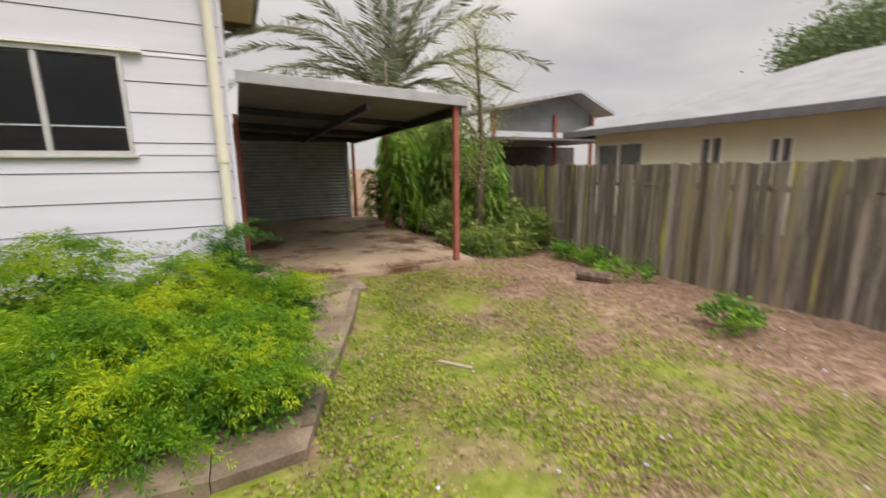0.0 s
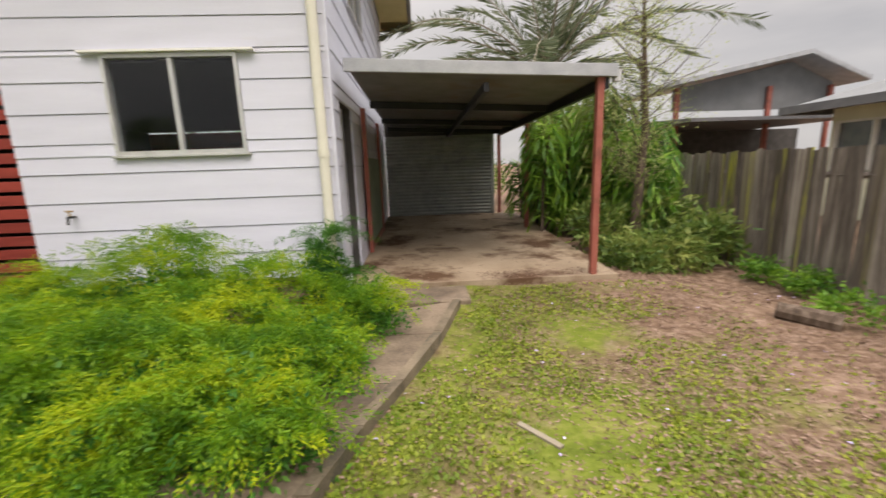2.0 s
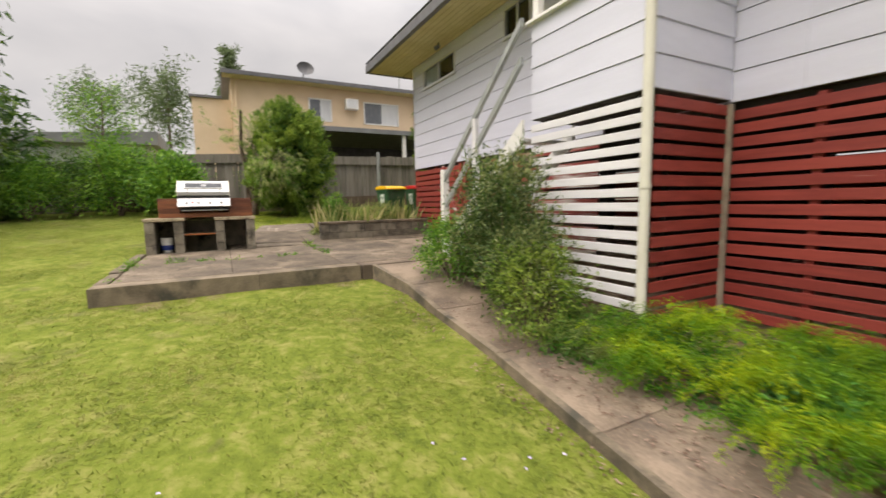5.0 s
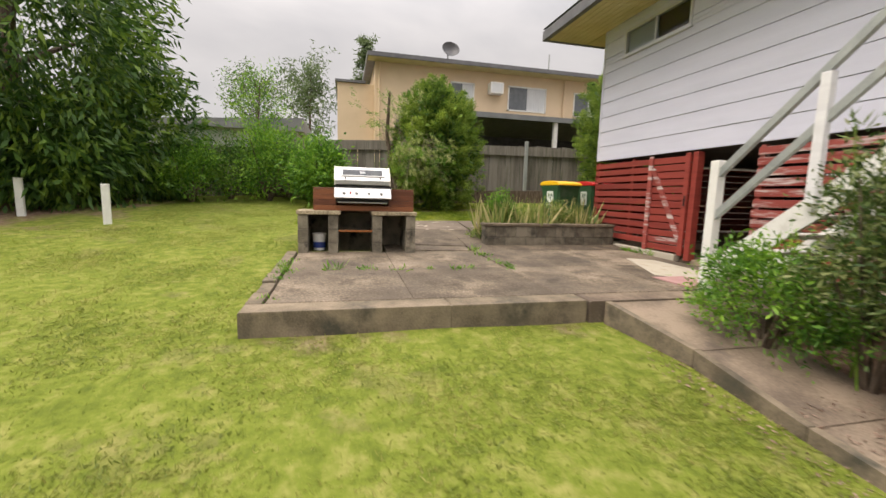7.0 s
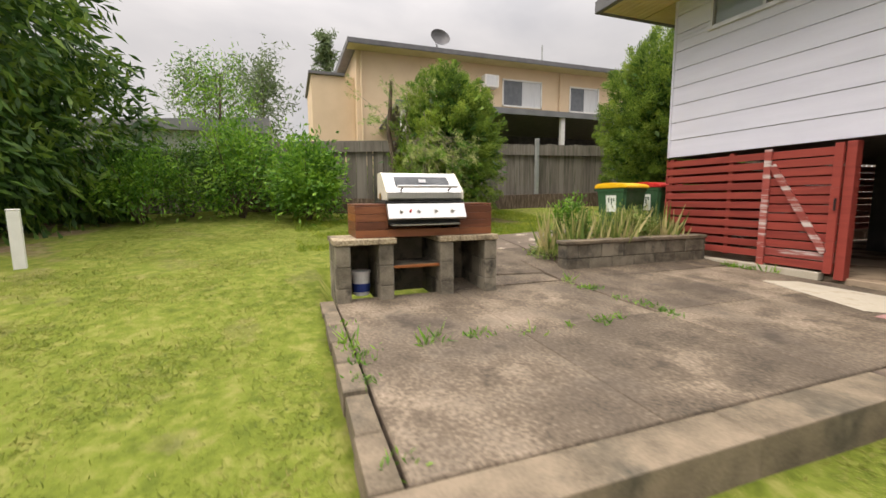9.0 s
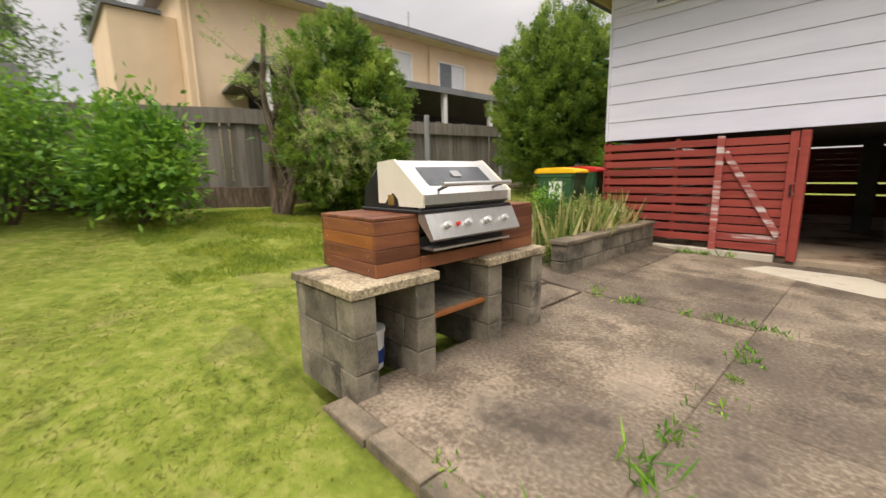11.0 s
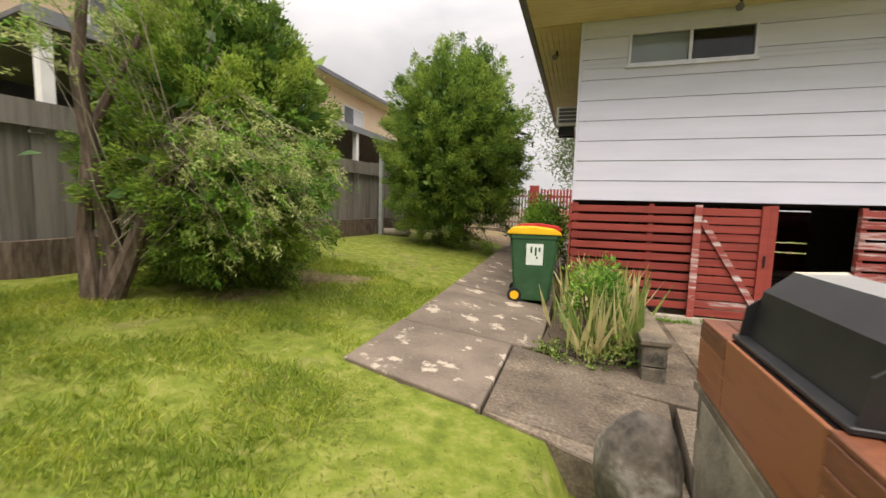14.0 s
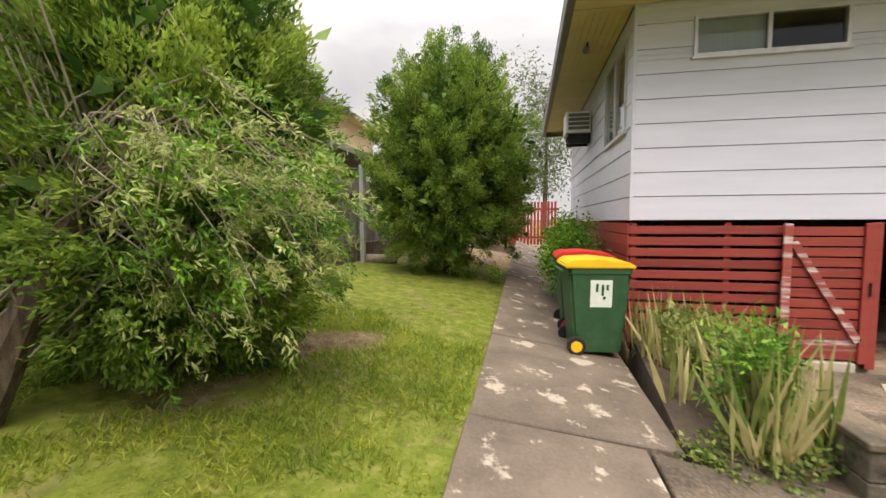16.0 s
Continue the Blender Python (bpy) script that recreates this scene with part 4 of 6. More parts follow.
def carport():
    tagged(part("floor_carport", prism(bmesh.new(), [(0.0, 5.3), (3.15, 5.3), (3.3, 11.4), (0.0, 11.4)], -0.3, lambda x, y: 0.13 + 0.012 * (y - 5.3) * 1.2), "carfloor"), "stained concrete carport floor with leaf litter", "floor", kind="structure")
    c = thing("carport", "steel carport with flat sheet roof and red posts", "carport")

    def zr(x, y):
        return 2.5 - 0.045 * x - 0.012 * (y - 5.3)
    bm = bmesh.new()
    prof = [(0.13 + 2.87 * i / 44, 0.0) for i in range(45)]
    for i in range(44, -1, -1):
        prof.append((0.13 + 2.87 * i / 44, 0.03 if i % 4 == 0 else 0.012))
    ring = [[bm.verts.new((x, y, zr(x, y) + t)) for x, t in prof] for y in (5.32, 11.5)]
    bm.faces.new(ring[0])
    bm.faces.new(ring[1][::-1])
    for i in range(len(prof)):
        j = (i + 1) % len(prof)
        bm.faces.new((ring[0][i], ring[1][i], ring[1][j], ring[0][j]))
    bmesh.ops.recalc_face_normals(bm, faces=bm.faces)
    # whole sheet takes the darker grey that paints its underside as shaded
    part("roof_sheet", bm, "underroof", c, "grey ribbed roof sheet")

    def beam(name, p, q, w, h, material):
        p, q = Vector(p), Vector(q)
        d = q - p
        bm = box(bmesh.new(), -w / 2, w / 2, 0, d.length, -h, 0, bevel=0.004)
        bmesh.ops.transform(bm, matrix=Matrix.Translation(p) @ d.to_track_quat("Y", "Z").to_matrix().to_4x4(), verts=bm.verts)
        return part(name, bm, material, c)
    beam("fascia", (0.1, 5.29, 2.58), (3.02, 5.29, 2.47), 0.05, 0.13, "zincroof")
    for y in (7.4, 9.5, 11.2):
        beam("purlin", (0.13, y, zr(0.13, y) - 0.005), (2.95, y, zr(2.95, y) - 0.005), 0.06, 0.1, "black")
    beam("rafter", (1.6, 5.35, zr(1.6, 5.3) - 0.1), (1.6, 11.3, zr(1.6, 11.3) - 0.1), 0.06, 0.1, "black")
    beam("rafter", (2.92, 5.33, zr(2.9, 5.3) - 0.02), (2.92, 11.45, zr(2.9, 11.3) - 0.02), 0.07, 0.12, "black")
    for x, y in ((2.86, 5.36), (2.98, 8.9), (2.9, 11.35)):
        solid("post", x - 0.038, x + 0.038, y - 0.038, y + 0.038, -0.02, zr(x, y) - 0.02, material="steelred", parent=c, label="red oxide steel post")
    part("gutter_end", rod(bmesh.new(), (3.03, 5.34, 2.42), (3.03, 5.34, 2.3), 0.05), "alu", c)
    # ribbed door across the rear
    d = thing("roller_door", "ribbed galvanised sheet door at the carport rear", "door")
    bm = bmesh.new()
    corrugated(bm, (0.05, 11.3, 0.2), (0, 0, 1), 2.0, (2.62, 0, 0), 0.018, 0.085, (0, 1, 0))
    part("curtain", bm, "zinc", d)
    solid("rail", 0.05, 2.68, 11.26, 11.275, 0.85, 0.9, material="zinc", parent=d)
    solid("guide", 2.67, 2.75, 11.24, 11.36, 0.18, 2.25, material="zinc", parent=d)
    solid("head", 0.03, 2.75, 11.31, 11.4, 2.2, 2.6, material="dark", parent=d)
    # framed sheet panel against the house side
    f = thing("framed_panel", "faded green sheet in a red steel frame", "panel")
    f.location = (0.05, 0, 0)
    solid("sheet", 0, 0.02, 6.95, 9.0, 0.3, 1.62, material="greenpanel", parent=f)
    for g in ((6.88, 6.95, 0.2, 2.3), (9.0, 9.07, 0.2, 2.3)):
        solid("frame_post", -0.01, 0.05, g[0], g[1], g[2], g[3], material="steelred", parent=f)
    solid("frame_rail", -0.01, 0.05, 6.95, 9.0, 0.24, 0.3, material="steelred", parent=f)
    solid("door_leaf", -0.16, -0.11, 5.42, 6.25, 0.15, 2.2, material="siding").name = "door_1"
    tagged(bpy.data.objects["door_1"], "grey-white flush side door, shut", "door", kind="structure")
    bpy.data.objects["door_1"].location = (0, 0, 0)


carport()


# ---- fences ----
def paling_fence(name, label, pts, height, width, material, special=None, rails=True, cap=60):
    """Upright palings between plan points (x, y, z)."""
    f = thing(name, label, "fence")
    me = [box_mesh("paling", width - 0.002, 0.018, height, m, bevel=0) for m in (material, special or material)]
    for (xa, ya, za), (xb, yb, zb) in zip(pts, pts[1:]):
        d = math.hypot(xb - xa, yb - ya)
        n = int(d / width)
        ang = math.degrees(math.atan2(yb - ya, xb - xa))
        for k in range(n):
            s = (k + 0.5) / n
            m = me[1] if special and rng.random() < 0.3 else me[0]
            piece("paling", m, f, pose(xa + (xb - xa) * s, ya + (yb - ya) * s, za + (zb - za) * s + rng.normal() * 0.012, rng.normal() * 0.6, rng.normal() * 0.5, ang + rng.normal() * 0.8))
        if rails:
            nx, ny = -(yb - ya) / d, (xb - xa) / d
            for h in (0.3, height - 0.3):
                bm = rod(bmesh.new(), (xa + nx * 0.04, ya + ny * 0.04, za + h), (xb + nx * 0.04, yb + ny * 0.04, zb + h), 0.035, seg=4)
                part("rail", bm, material, f)
    return f


WEST_LINE = [(-20.0, -3.0), (-18.35, 1.2), (-18.05, 6.0), (-17.5, 9.0), (-17.0, 17.0)]
paling_fence("paling_fence_east", "weathered grey timber paling fence streaked with yellow lichen", [(5.4, 16.5, -0.1), (5.4, -7.0, -0.1)], 1.62, 0.1, "fence", "lichen")
paling_fence("paling_fence_west", "silver grey timber paling fence on the far boundary", [(x, y, 1.55 + 0.2 * min(1.0, (y + 3) / 9)) for x, y in WEST_LINE], 1.75, 0.15, "fencegrey")
paling_fence("paling_fence_south", "dark paling fence behind the garden trees", [(-20.0, -3.0, 1.5), (-17.5, -10.5, 1.2), (5.4, -10.5, -0.1), (5.4, -7.0, -0.1)], 1.7, 0.3, "fence", rails=False)


def back_fence():
    f = thing("picket_fence", "red picket fence with a solid gate post at the path end", "fence")
    me = box_mesh("picket", 0.09, 0.02, 1.75, "red")
    grey = box_mesh("picket", 0.09, 0.02, 1.7, "fencegrey")
    for k in range(34):
        x = -16.9 + k * 0.135
        piece("picket", me if x > -14.1 else grey, f, pose(x, 16.9, 1.5 + rng.normal() * 0.01))
    for z in (1.75, 2.9):
        solid("rail", -17.0, -12.3, 16.93, 16.98, z, z + 0.09, material="red", parent=f)
    solid("gate_post", -14.3, -13.9, 16.8, 16.9, 1.4, 3.4, material="red", parent=f, label="wide red boarded gate post")
    tagged(solid("sleeper_edge", -17.2, -14.0, 14.2, 14.4, 1.2, 1.62, material="kerb"), "low concrete garden edge across the lawn end", "edging")
    # steel posts and plinth before the west fence
    for x, y, h in ((-19.0, 2.2, 1.3), (-17.2, 8.3, 2.2), (-17.9, 5.9, 2.1), (-19.6, 0.5, 2.0)):
        tagged(solid("fence_post", x - 0.05, x + 0.05, y - 0.05, y + 0.05, float(gz(x, y)) - 0.1, float(gz(x, y)) + h, material="zinc"), "grey steel post before the fence", "post", "posts along the far fence")


back_fence()
fence_line = [(x + 0.15, y) for x, y in WEST_LINE]
for (xa, ya), (xb, yb) in zip(fence_line, fence_line[1:]):
    pl = part("plinth", prism(bmesh.new(), [(xa, ya), (xb, yb), (xb + 0.08, yb), (xa + 0.08, ya)], 1.0, lambda x, y: float(gz(x, y)) + 0.42), "bark")
    cb = part("capping_board", prism(bmesh.new(), [(xa - 0.09, ya), (xb - 0.09, yb), (xb - 0.055, yb), (xa - 0.055, ya)], 3.16, 3.46), "fencegrey")
    tagged(cb, "weathered grey top board along the far fence", "fence board", kind="structure")
    tagged(pl, "dark timber retaining plinth below the far fence", "plinth", kind="structure")


# ---- barbecue ----
def profile_y(bm, pts, y0, y1):
    a = [bm.verts.new((x, y0, z)) for x, z in pts]
    b = [bm.verts.new((x, y1, z)) for x, z in pts]
    bm.faces.new(a)
    bm.faces.new(b[::-1])
    for i in range(len(pts)):
        j = (i + 1) % len(pts)
        bm.faces.new((a[i], b[i], b[j], a[j]))
    bmesh.ops.recalc_face_normals(bm, faces=bm.faces)
    return bm


def barbecue():
    base = thing("barbecue_base", "stained concrete block barbecue base with aggregate slabs", "barbecue base")
    B0, B1, F, K = 0.76, 1.4, -10.83, -11.52
    ends = ((-0.875, -0.735), (-0.44, -0.30), (0.22, 0.36), (0.74, 0.88))
    for y0, y1 in ends:
        w = part("pier", box(bmesh.new(), K + 0.012, F - 0.012, y0 + 0.008, y1 - 0.008, B0, B1), "mortar", base)
        for c in range(3):
            z0, z1 = B0 + c * 0.213 + 0.003, B0 + (c + 1) * 0.213 - 0.003
            cuts = (K, K + 0.12, K + 0.50, F) if c % 2 == 0 else (K, K + 0.12, K + 0.32, F - 0.14, F)
            for x0, x1 in zip(cuts, cuts[1:]):
                part("block", box(bmesh.new(), x0 + 0.004, x1 - 0.004, y0 - rng.random() * 0.006, y1 + rng.random() * 0.006, z0, z1, bevel=0.005), "block", w)
    solid("back_wall", K - 0.02, K + 0.008, -0.735, 0.74, B0, B1 - 0.002, material="block", parent=base)
    for y0, y1 in ((-0.895, -0.26), (0.2, 0.9)):
        bm = box(bmesh.new(), K + 0.1, F + 0.01, y0, y1, 1.403, 1.462, bevel=0.007)
        part("slab_top", bm, "aggregate", base, "rough exposed aggregate slab")
    solid("slab_edge", K - 0.02, K + 0.094, -0.895, 0.9, 1.403, 1.45, material="kerb", parent=base)
    solid("shelf_bar", -10.91, -10.87, -0.3, 0.22, 1.14, 1.17, material="deckwarm", parent=base)
    solid("shelf", -11.4, -10.92, -0.3, 0.22, 1.14, 1.16, material="block", parent=base)
    # hardwood surround
    s = thing("timber_surround", "oiled red-brown decking board barbecue surround", "bench")
    z0, zt = 1.464, 1.81
    for y0, y1 in ((-0.66, -0.33), (0.47, 0.86)):
        part("carcass", box(bmesh.new(), -11.500, -10.950, y0 + 0.02, y1 - 0.02, z0, zt - 0.022), "dark", s)
        h = (zt - 0.022 - z0) / 4
        for k in range(4):
            a, b = z0 + k * h + 0.0015, z0 + (k + 1) * h - 0.0015
            south = "deckwarm" if k == 2 and y0 < 0 else "decking"
            part("deck_board", box(bmesh.new(), -11.520, -10.946, y0, y0 + 0.019, a, b, bevel=0.003), south, s)
            part("deck_board", box(bmesh.new(), -11.520, -10.946, y1 - 0.019, y1, a, b, bevel=0.003), "decking", s)
            part("deck_board", box(bmesh.new(), -10.945, -10.925, y0, y1, a, b, bevel=0.003), "decking", s)
            part("deck_board", box(bmesh.new(), -11.540, -11.522, y0, y1, a, b, bevel=0.003), "decking", s)
            if y0 < 0:
                for x in (-11.470, -11.000):
                    part("screw", rod(bmesh.new(), (x, y0 - 0.0015, (a + b) / 2), (x, y0 + 0.002, (a + b) / 2), 0.0032, seg=8), "alu", s)
        n = 6
        w = (0.615) / n
        for k in range(n):
            x = -11.540 + k * w
            part("deck_board", box(bmesh.new(), x + 0.002, x + w - 0.002, y0, y1, zt - 0.02, zt, bevel=0.003), "decking", s)
    part("deck_board", box(bmesh.new(), -10.945, -10.925, -0.328, 0.468, z0, z0 + 0.08, bevel=0.003), "decking", s)
    part("deck_board", box(bmesh.new(), -11.540, -11.522, -0.328, 0.468, z0, zt, bevel=0.003), "decking", s)
    # gas barbecue
    g = thing("gas_barbecue", "stainless steel hooded gas barbecue with four knobs", "barbecue")
    y0, y1 = -0.35, 0.49
    part("body", box(bmesh.new(), -11.510, -10.980, y0 + 0.03, y1 - 0.03, 1.586, 1.806), "black", g)
    hood = part("hood", profile_y(bmesh.new(), [(-11.450, 1.836), (-11.410, 2.036), (-11.310, 2.126), (-11.130, 2.136), (-10.870, 1.926), (-10.870, 1.866), (-10.910, 1.836)], y0 + 0.012, y1 - 0.012), "stainless", g)
    d = Vector((0.26, 0, -0.21)).normalized()
    nrm = Vector((0.21, 0, 0.26)).normalized()
    o = Vector((-11.090, 0, 2.104))
    bm = bmesh.new()
    q = [bm.verts.new(o + d * s + nrm * 0.004 + Vector((0, yy, 0))) for s, yy in ((0.02, y0 + 0.12), (0.02, y1 - 0.12), (0.2, y1 - 0.12), (0.2, y0 + 0.12))]
    bm.faces.new(q)
    bmesh.ops.solidify(bm, geom=bm.faces[:], thickness=-0.006)
    pl = part("hood_window", bm, "plate", hood, "grey tinted hood window")
    bm = bmesh.new()
    q = [bm.verts.new(o + d * s + nrm * 0.012 + Vector((0, yy, 0))) for s, yy in ((0.07, 0.03), (0.07, 0.11), (0.13, 0.11), (0.13, 0.03))]
    bm.faces.new(q)
    bmesh.ops.solidify(bm, geom=bm.faces[:], thickness=-0.004)
    part("badge", bm, "alu", hood)
    for yy, t in ((y0, 0.012), (y1 - 0.012, 0.012)):
        part("side_panel", profile_y(bmesh.new(), [(-11.310, 1.866), (-11.310, 2.131), (-11.130, 2.144), (-10.860, 1.931), (-10.860, 1.851), (-11.090, 1.851), (-11.100, 1.896), (-11.150, 1.936), (-11.210, 1.896), (-11.240, 1.866)], yy - 0.004, yy + t), "enamel", hood, "cream enamel side panel")
        part("side_plate", profile_y(bmesh.new(), [(-11.490, 1.831), (-11.470, 1.966), (-11.310, 2.096), (-11.110, 2.016), (-10.910, 1.831)], yy - 0.001, yy + t - 0.003), "black", hood, "black end plate")
        part("hinge", box(bmesh.new(), -11.200, -11.140, yy - 0.008, yy + t, 1.856, 1.921), "brass", hood, "brass-coloured hinge bracket")
    part("hood_back", profile_y(bmesh.new(), [(-11.456, 1.836), (-11.416, 2.04), (-11.312, 2.132), (-11.308, 2.127), (-11.408, 2.034), (-11.447, 1.836)], y0 + 0.014, y1 - 0.014), "black", hood, "black enamel hood back")
    part("base_tray", box(bmesh.new(), -11.510, -10.870, y0 - 0.012, y1 + 0.012, 1.813, 1.834, bevel=0.004), "black", g)
    bar = rod(bmesh.new(), (-10.790, y0 + 0.1, 1.986), (-10.790, y1 - 0.1, 1.986), 0.014, seg=12)
    part("hood_handle", bar, "stainless", hood)
    for yy in (y0 + 0.16, y1 - 0.16):
        part("handle_bracket", rod(bmesh.new(), (-10.910, yy, 1.946), (-10.790, yy, 1.986), 0.009), "black", hood)
    panel = part("control_panel", profile_y(bmesh.new(), [(-10.910, 1.811), (-10.850, 1.811), (-10.775, 1.666), (-10.800, 1.651), (-10.910, 1.766)], y0 + 0.0, y1), "stainless", g)
    for k in range(4):
        yy = y0 + 0.14 + k * 0.185
        c = Vector((-10.810, yy, 1.738))
        part("knob", rod(bmesh.new(), c, c + Vector((0.032, 0, 0.017)), 0.021, 0.018, seg=14), "alu", panel)
    part("igniter", rod(bmesh.new(), (-10.810, y0 + 0.235, 1.738), (-10.790, y0 + 0.235, 1.746), 0.012), "redlid", panel)
    part("drip_tray", box(bmesh.new(), -11.010, -10.830, y0 + 0.05, y1 - 0.05, 1.586, 1.601), "stainless", g)
    part("burner_box", box(bmesh.new(), -11.110, -10.930, y0 + 0.02, y1 - 0.02, 1.602, 1.666), "black", g)
    # bucket in the bay
    b = thing("paint_bucket", "white plastic bucket with a blue label", "bucket")
    b.location = (-11.15, -0.59, 0.835)
    part("tub", rod(bmesh.new(), (0, 0, 0), (0, 0, 0.25), 0.085, 0.1, seg=20), "white", b)
    part("label", rod(bmesh.new(), (0, 0, 0.04), (0, 0, 0.13), 0.092, 0.097, seg=20), "bluelabel", b)
    part("rim", rod(bmesh.new(), (0, 0, 0.24), (0, 0, 0.262), 0.107, 0.107, seg=20), "white", b)
    # standing stone behind
    bm = bmesh.new()
    bmesh.ops.create_icosphere(bm, subdivisions=4, radius=1.0)
    for v in bm.verts:
        n = noise.noise(v.co * 1.7) * 0.13 + noise.noise(v.co * 5.0) * 0.05
        v.co = v.co * (1 + n)
        v.co = Vector((v.co.x * 0.2, v.co.y * 0.19, v.co.z * 0.31))
        v.co.z = max(v.co.z, -0.3)
    st = part("standing_stone", bm, "stone", smooth=True)
    st.location = (-11.86, 0.42, 1.12)
    tagged(st, "rough mossy dark standing stone beside the barbecue", "stone")


barbecue()


# ---- planter, bins, small things ----
def planter():
    p = thing("block_planter", "low grey concrete block planter wall", "planter")
    part("core", box(bmesh.new(), -11.585, -11.415, 2.26, 4.86, 0.8, 1.2), "mortar", p)
    for c in range(2):
        y = 2.24 - 0.2 * c
        while y < 4.85:
            y1 = min(y + 0.395, 4.87)
            part("block", box(bmesh.new(), -11.6, -11.4, max(y, 2.24) + 0.004, y1 - 0.004, 0.82 + c * 0.2, 1.012 + c * 0.2, bevel=0.008), "block", p)
            y += 0.4
    for k in range(7):
        part("capping", box(bmesh.new(), -11.62, -11.38, 2.22 + k * 0.38, 2.595 + k * 0.38, 1.215, 1.265, bevel=0.008), "kerb", p)
    tagged(part("planter_soil", prism(bmesh.new(), [(-12.5, 2.5), (-11.6, 2.3), (-11.6, 4.85), (-12.3, 4.85)], 0.8, lambda x, y: float(sz(x, y)) + 0.02 + 0.17 * (y > 4)), "soil"), "dark garden soil in the planter", "soil", kind="structure")


planter()


def wheelie_bin(x, y, rz, lid, label):
    b = thing("wheelie_bin", label, "bin", "bins on the path")
    b.matrix_basis = pose(x, y, float(sz(x, y)) + 0.002, 0, 0, rz)
    bm = bmesh.new()
    lo = [(-0.23, -0.25), (0.23, -0.25), (0.23, 0.25), (-0.23, 0.25)]
    hi = [(-0.285, -0.34), (0.285, -0.34), (0.285, 0.34), (-0.285, 0.34)]
    rings = [[bm.verts.new((px, py, z)) for px, py in ring] for ring, z in ((lo, 0.03), ([(0.97 * px, 0.97 * py) for px, py in hi], 0.9), (hi, 0.905), (hi, 0.96))]
    bm.faces.new(rings[0][::-1])
    bm.faces.new(rings[-1])
    for r, s in zip(rings, rings[1:]):
        for i in range(4):
            bm.faces.new((r[i], r[(i + 1) % 4], s[(i + 1) % 4], s[i]))
    bmesh.ops.recalc_face_normals(bm, faces=bm.faces)
    bmesh.ops.bevel(bm, geom=[e for e in bm.edges if abs((e.verts[0].co - e.verts[1].co).normalized().z) > 0.8], offset=0.035, segments=3, affect="EDGES")
    part("body", bm, "bingreen", b)
    bm = bmesh.new()
    prof = [(-0.37, 0.962), (-0.37, 0.985), (-0.3, 1.03), (0.0, 1.065), (0.3, 1.05), (0.37, 1.0), (0.37, 0.962)]
    a = [bm.verts.new((-0.3, yy, z)) for yy, z in prof]
    c = [bm.verts.new((0.3, yy, z)) for yy, z in prof]
    bm.faces.new(a)
    bm.faces.new(c[::-1])
    for i in range(len(prof)):
        j = (i + 1) % len(prof)
        bm.faces.new((a[i], c[i], c[j], a[j]))
    bmesh.ops.recalc_face_normals(bm, faces=bm.faces)
    bmesh.ops.bevel(bm, geom=bm.edges[:], offset=0.012, segments=2, affect="EDGES")
    part("lid", bm, lid, b, "glossy plastic lid")
    for s in (-1, 1):
        w = part("wheel", rod(bmesh.new(), (s * 0.24, 0.24, 0.1), (s * 0.29, 0.24, 0.1), 0.1, seg=24), "rubber", b)
        part("hub", rod(bmesh.new(), (s * 0.289, 0.24, 0.1), (s * 0.296, 0.24, 0.1), 0.062, seg=20), "yellow" if lid == "yellow" else "redlid", w)
    part("handle", rod(bmesh.new(), (-0.24, 0.4, 0.93), (0.24, 0.4, 0.93), 0.016), "bingreen", b)
    st = part("sticker", box(bmesh.new(), -0.267, -0.262, -0.13, 0.10, 0.55, 0.85), "sticker", b, "white council sticker with dark marks")
    st.matrix_basis = pose(0.0, 0, 0, 0, -3.4, 0) @ pose(0.042, 0, 0)
    for k, (yy, zz, hh) in enumerate(((-0.08, 0.74, 0.06), (-0.03, 0.68, 0.12), (0.03, 0.72, 0.09), (-0.05, 0.64, 0.03))):
        mk = part("mark", box(bmesh.new(), -0.2705, -0.268, yy - 0.012, yy + 0.014, zz, zz + hh), "bingreen", st)
    return b


wheelie_bin(-12.8, 4.45, 96, "yellow", "green wheelie bin with a bright yellow lid")
wheelie_bin(-12.82, 5.3, 92, "redlid", "green wheelie bin with a red lid")


def garden_bits():
    for x, y, h in ((-13.25, -4.45, 0.72), (-14.2, -6.35, 0.72)):
        z = float(gz(x, y))
        p = thing("marker_post", "short white painted post in the lawn", "post", "white lawn posts")
        p.matrix_basis = pose(x, y, z - 0.05, 0, 1, 20)
        solid("shaft", -0.06, 0.06, -0.06, 0.06, 0, h + 0.05, material="white", parent=p, bevel=0.01)
        solid("cap", -0.064, 0.064, -0.064, 0.064, h + 0.051, h + 0.07, material="white", parent=p, bevel=0.008)
    lg = part("short_log", rod(bmesh.new(), (-0.4, 0, 0), (0.4, 0.1, 0), 0.11, 0.1, seg=12), "twig")
    lg.location = (-16.9, 8.5, float(gz(-16.9, 8.5)) + 0.09)
    tagged(lg, "short weathered log lying on the grass", "log")
    bm = box(bmesh.new(), -0.15, 0.15, -0.018, 0.018, -0.01, 0.008)
    s = part("timber_offcut", bm, "twig")
    s.matrix_basis = pose(1.45, 2.75, float(gz(1.45, 2.75)) + 0.015, 0, 0, -52)
    tagged(s, "flat bleached timber offcut on the grass", "timber")
    s = part("stone_lump", rod(bmesh.new(), (4.55, 3.95, -0.05), (4.2, 4.25, 0.0), 0.1, 0.08, seg=9), "bark")
    tagged(s, "rotten log half sunk by the fence", "log")


garden_bits()


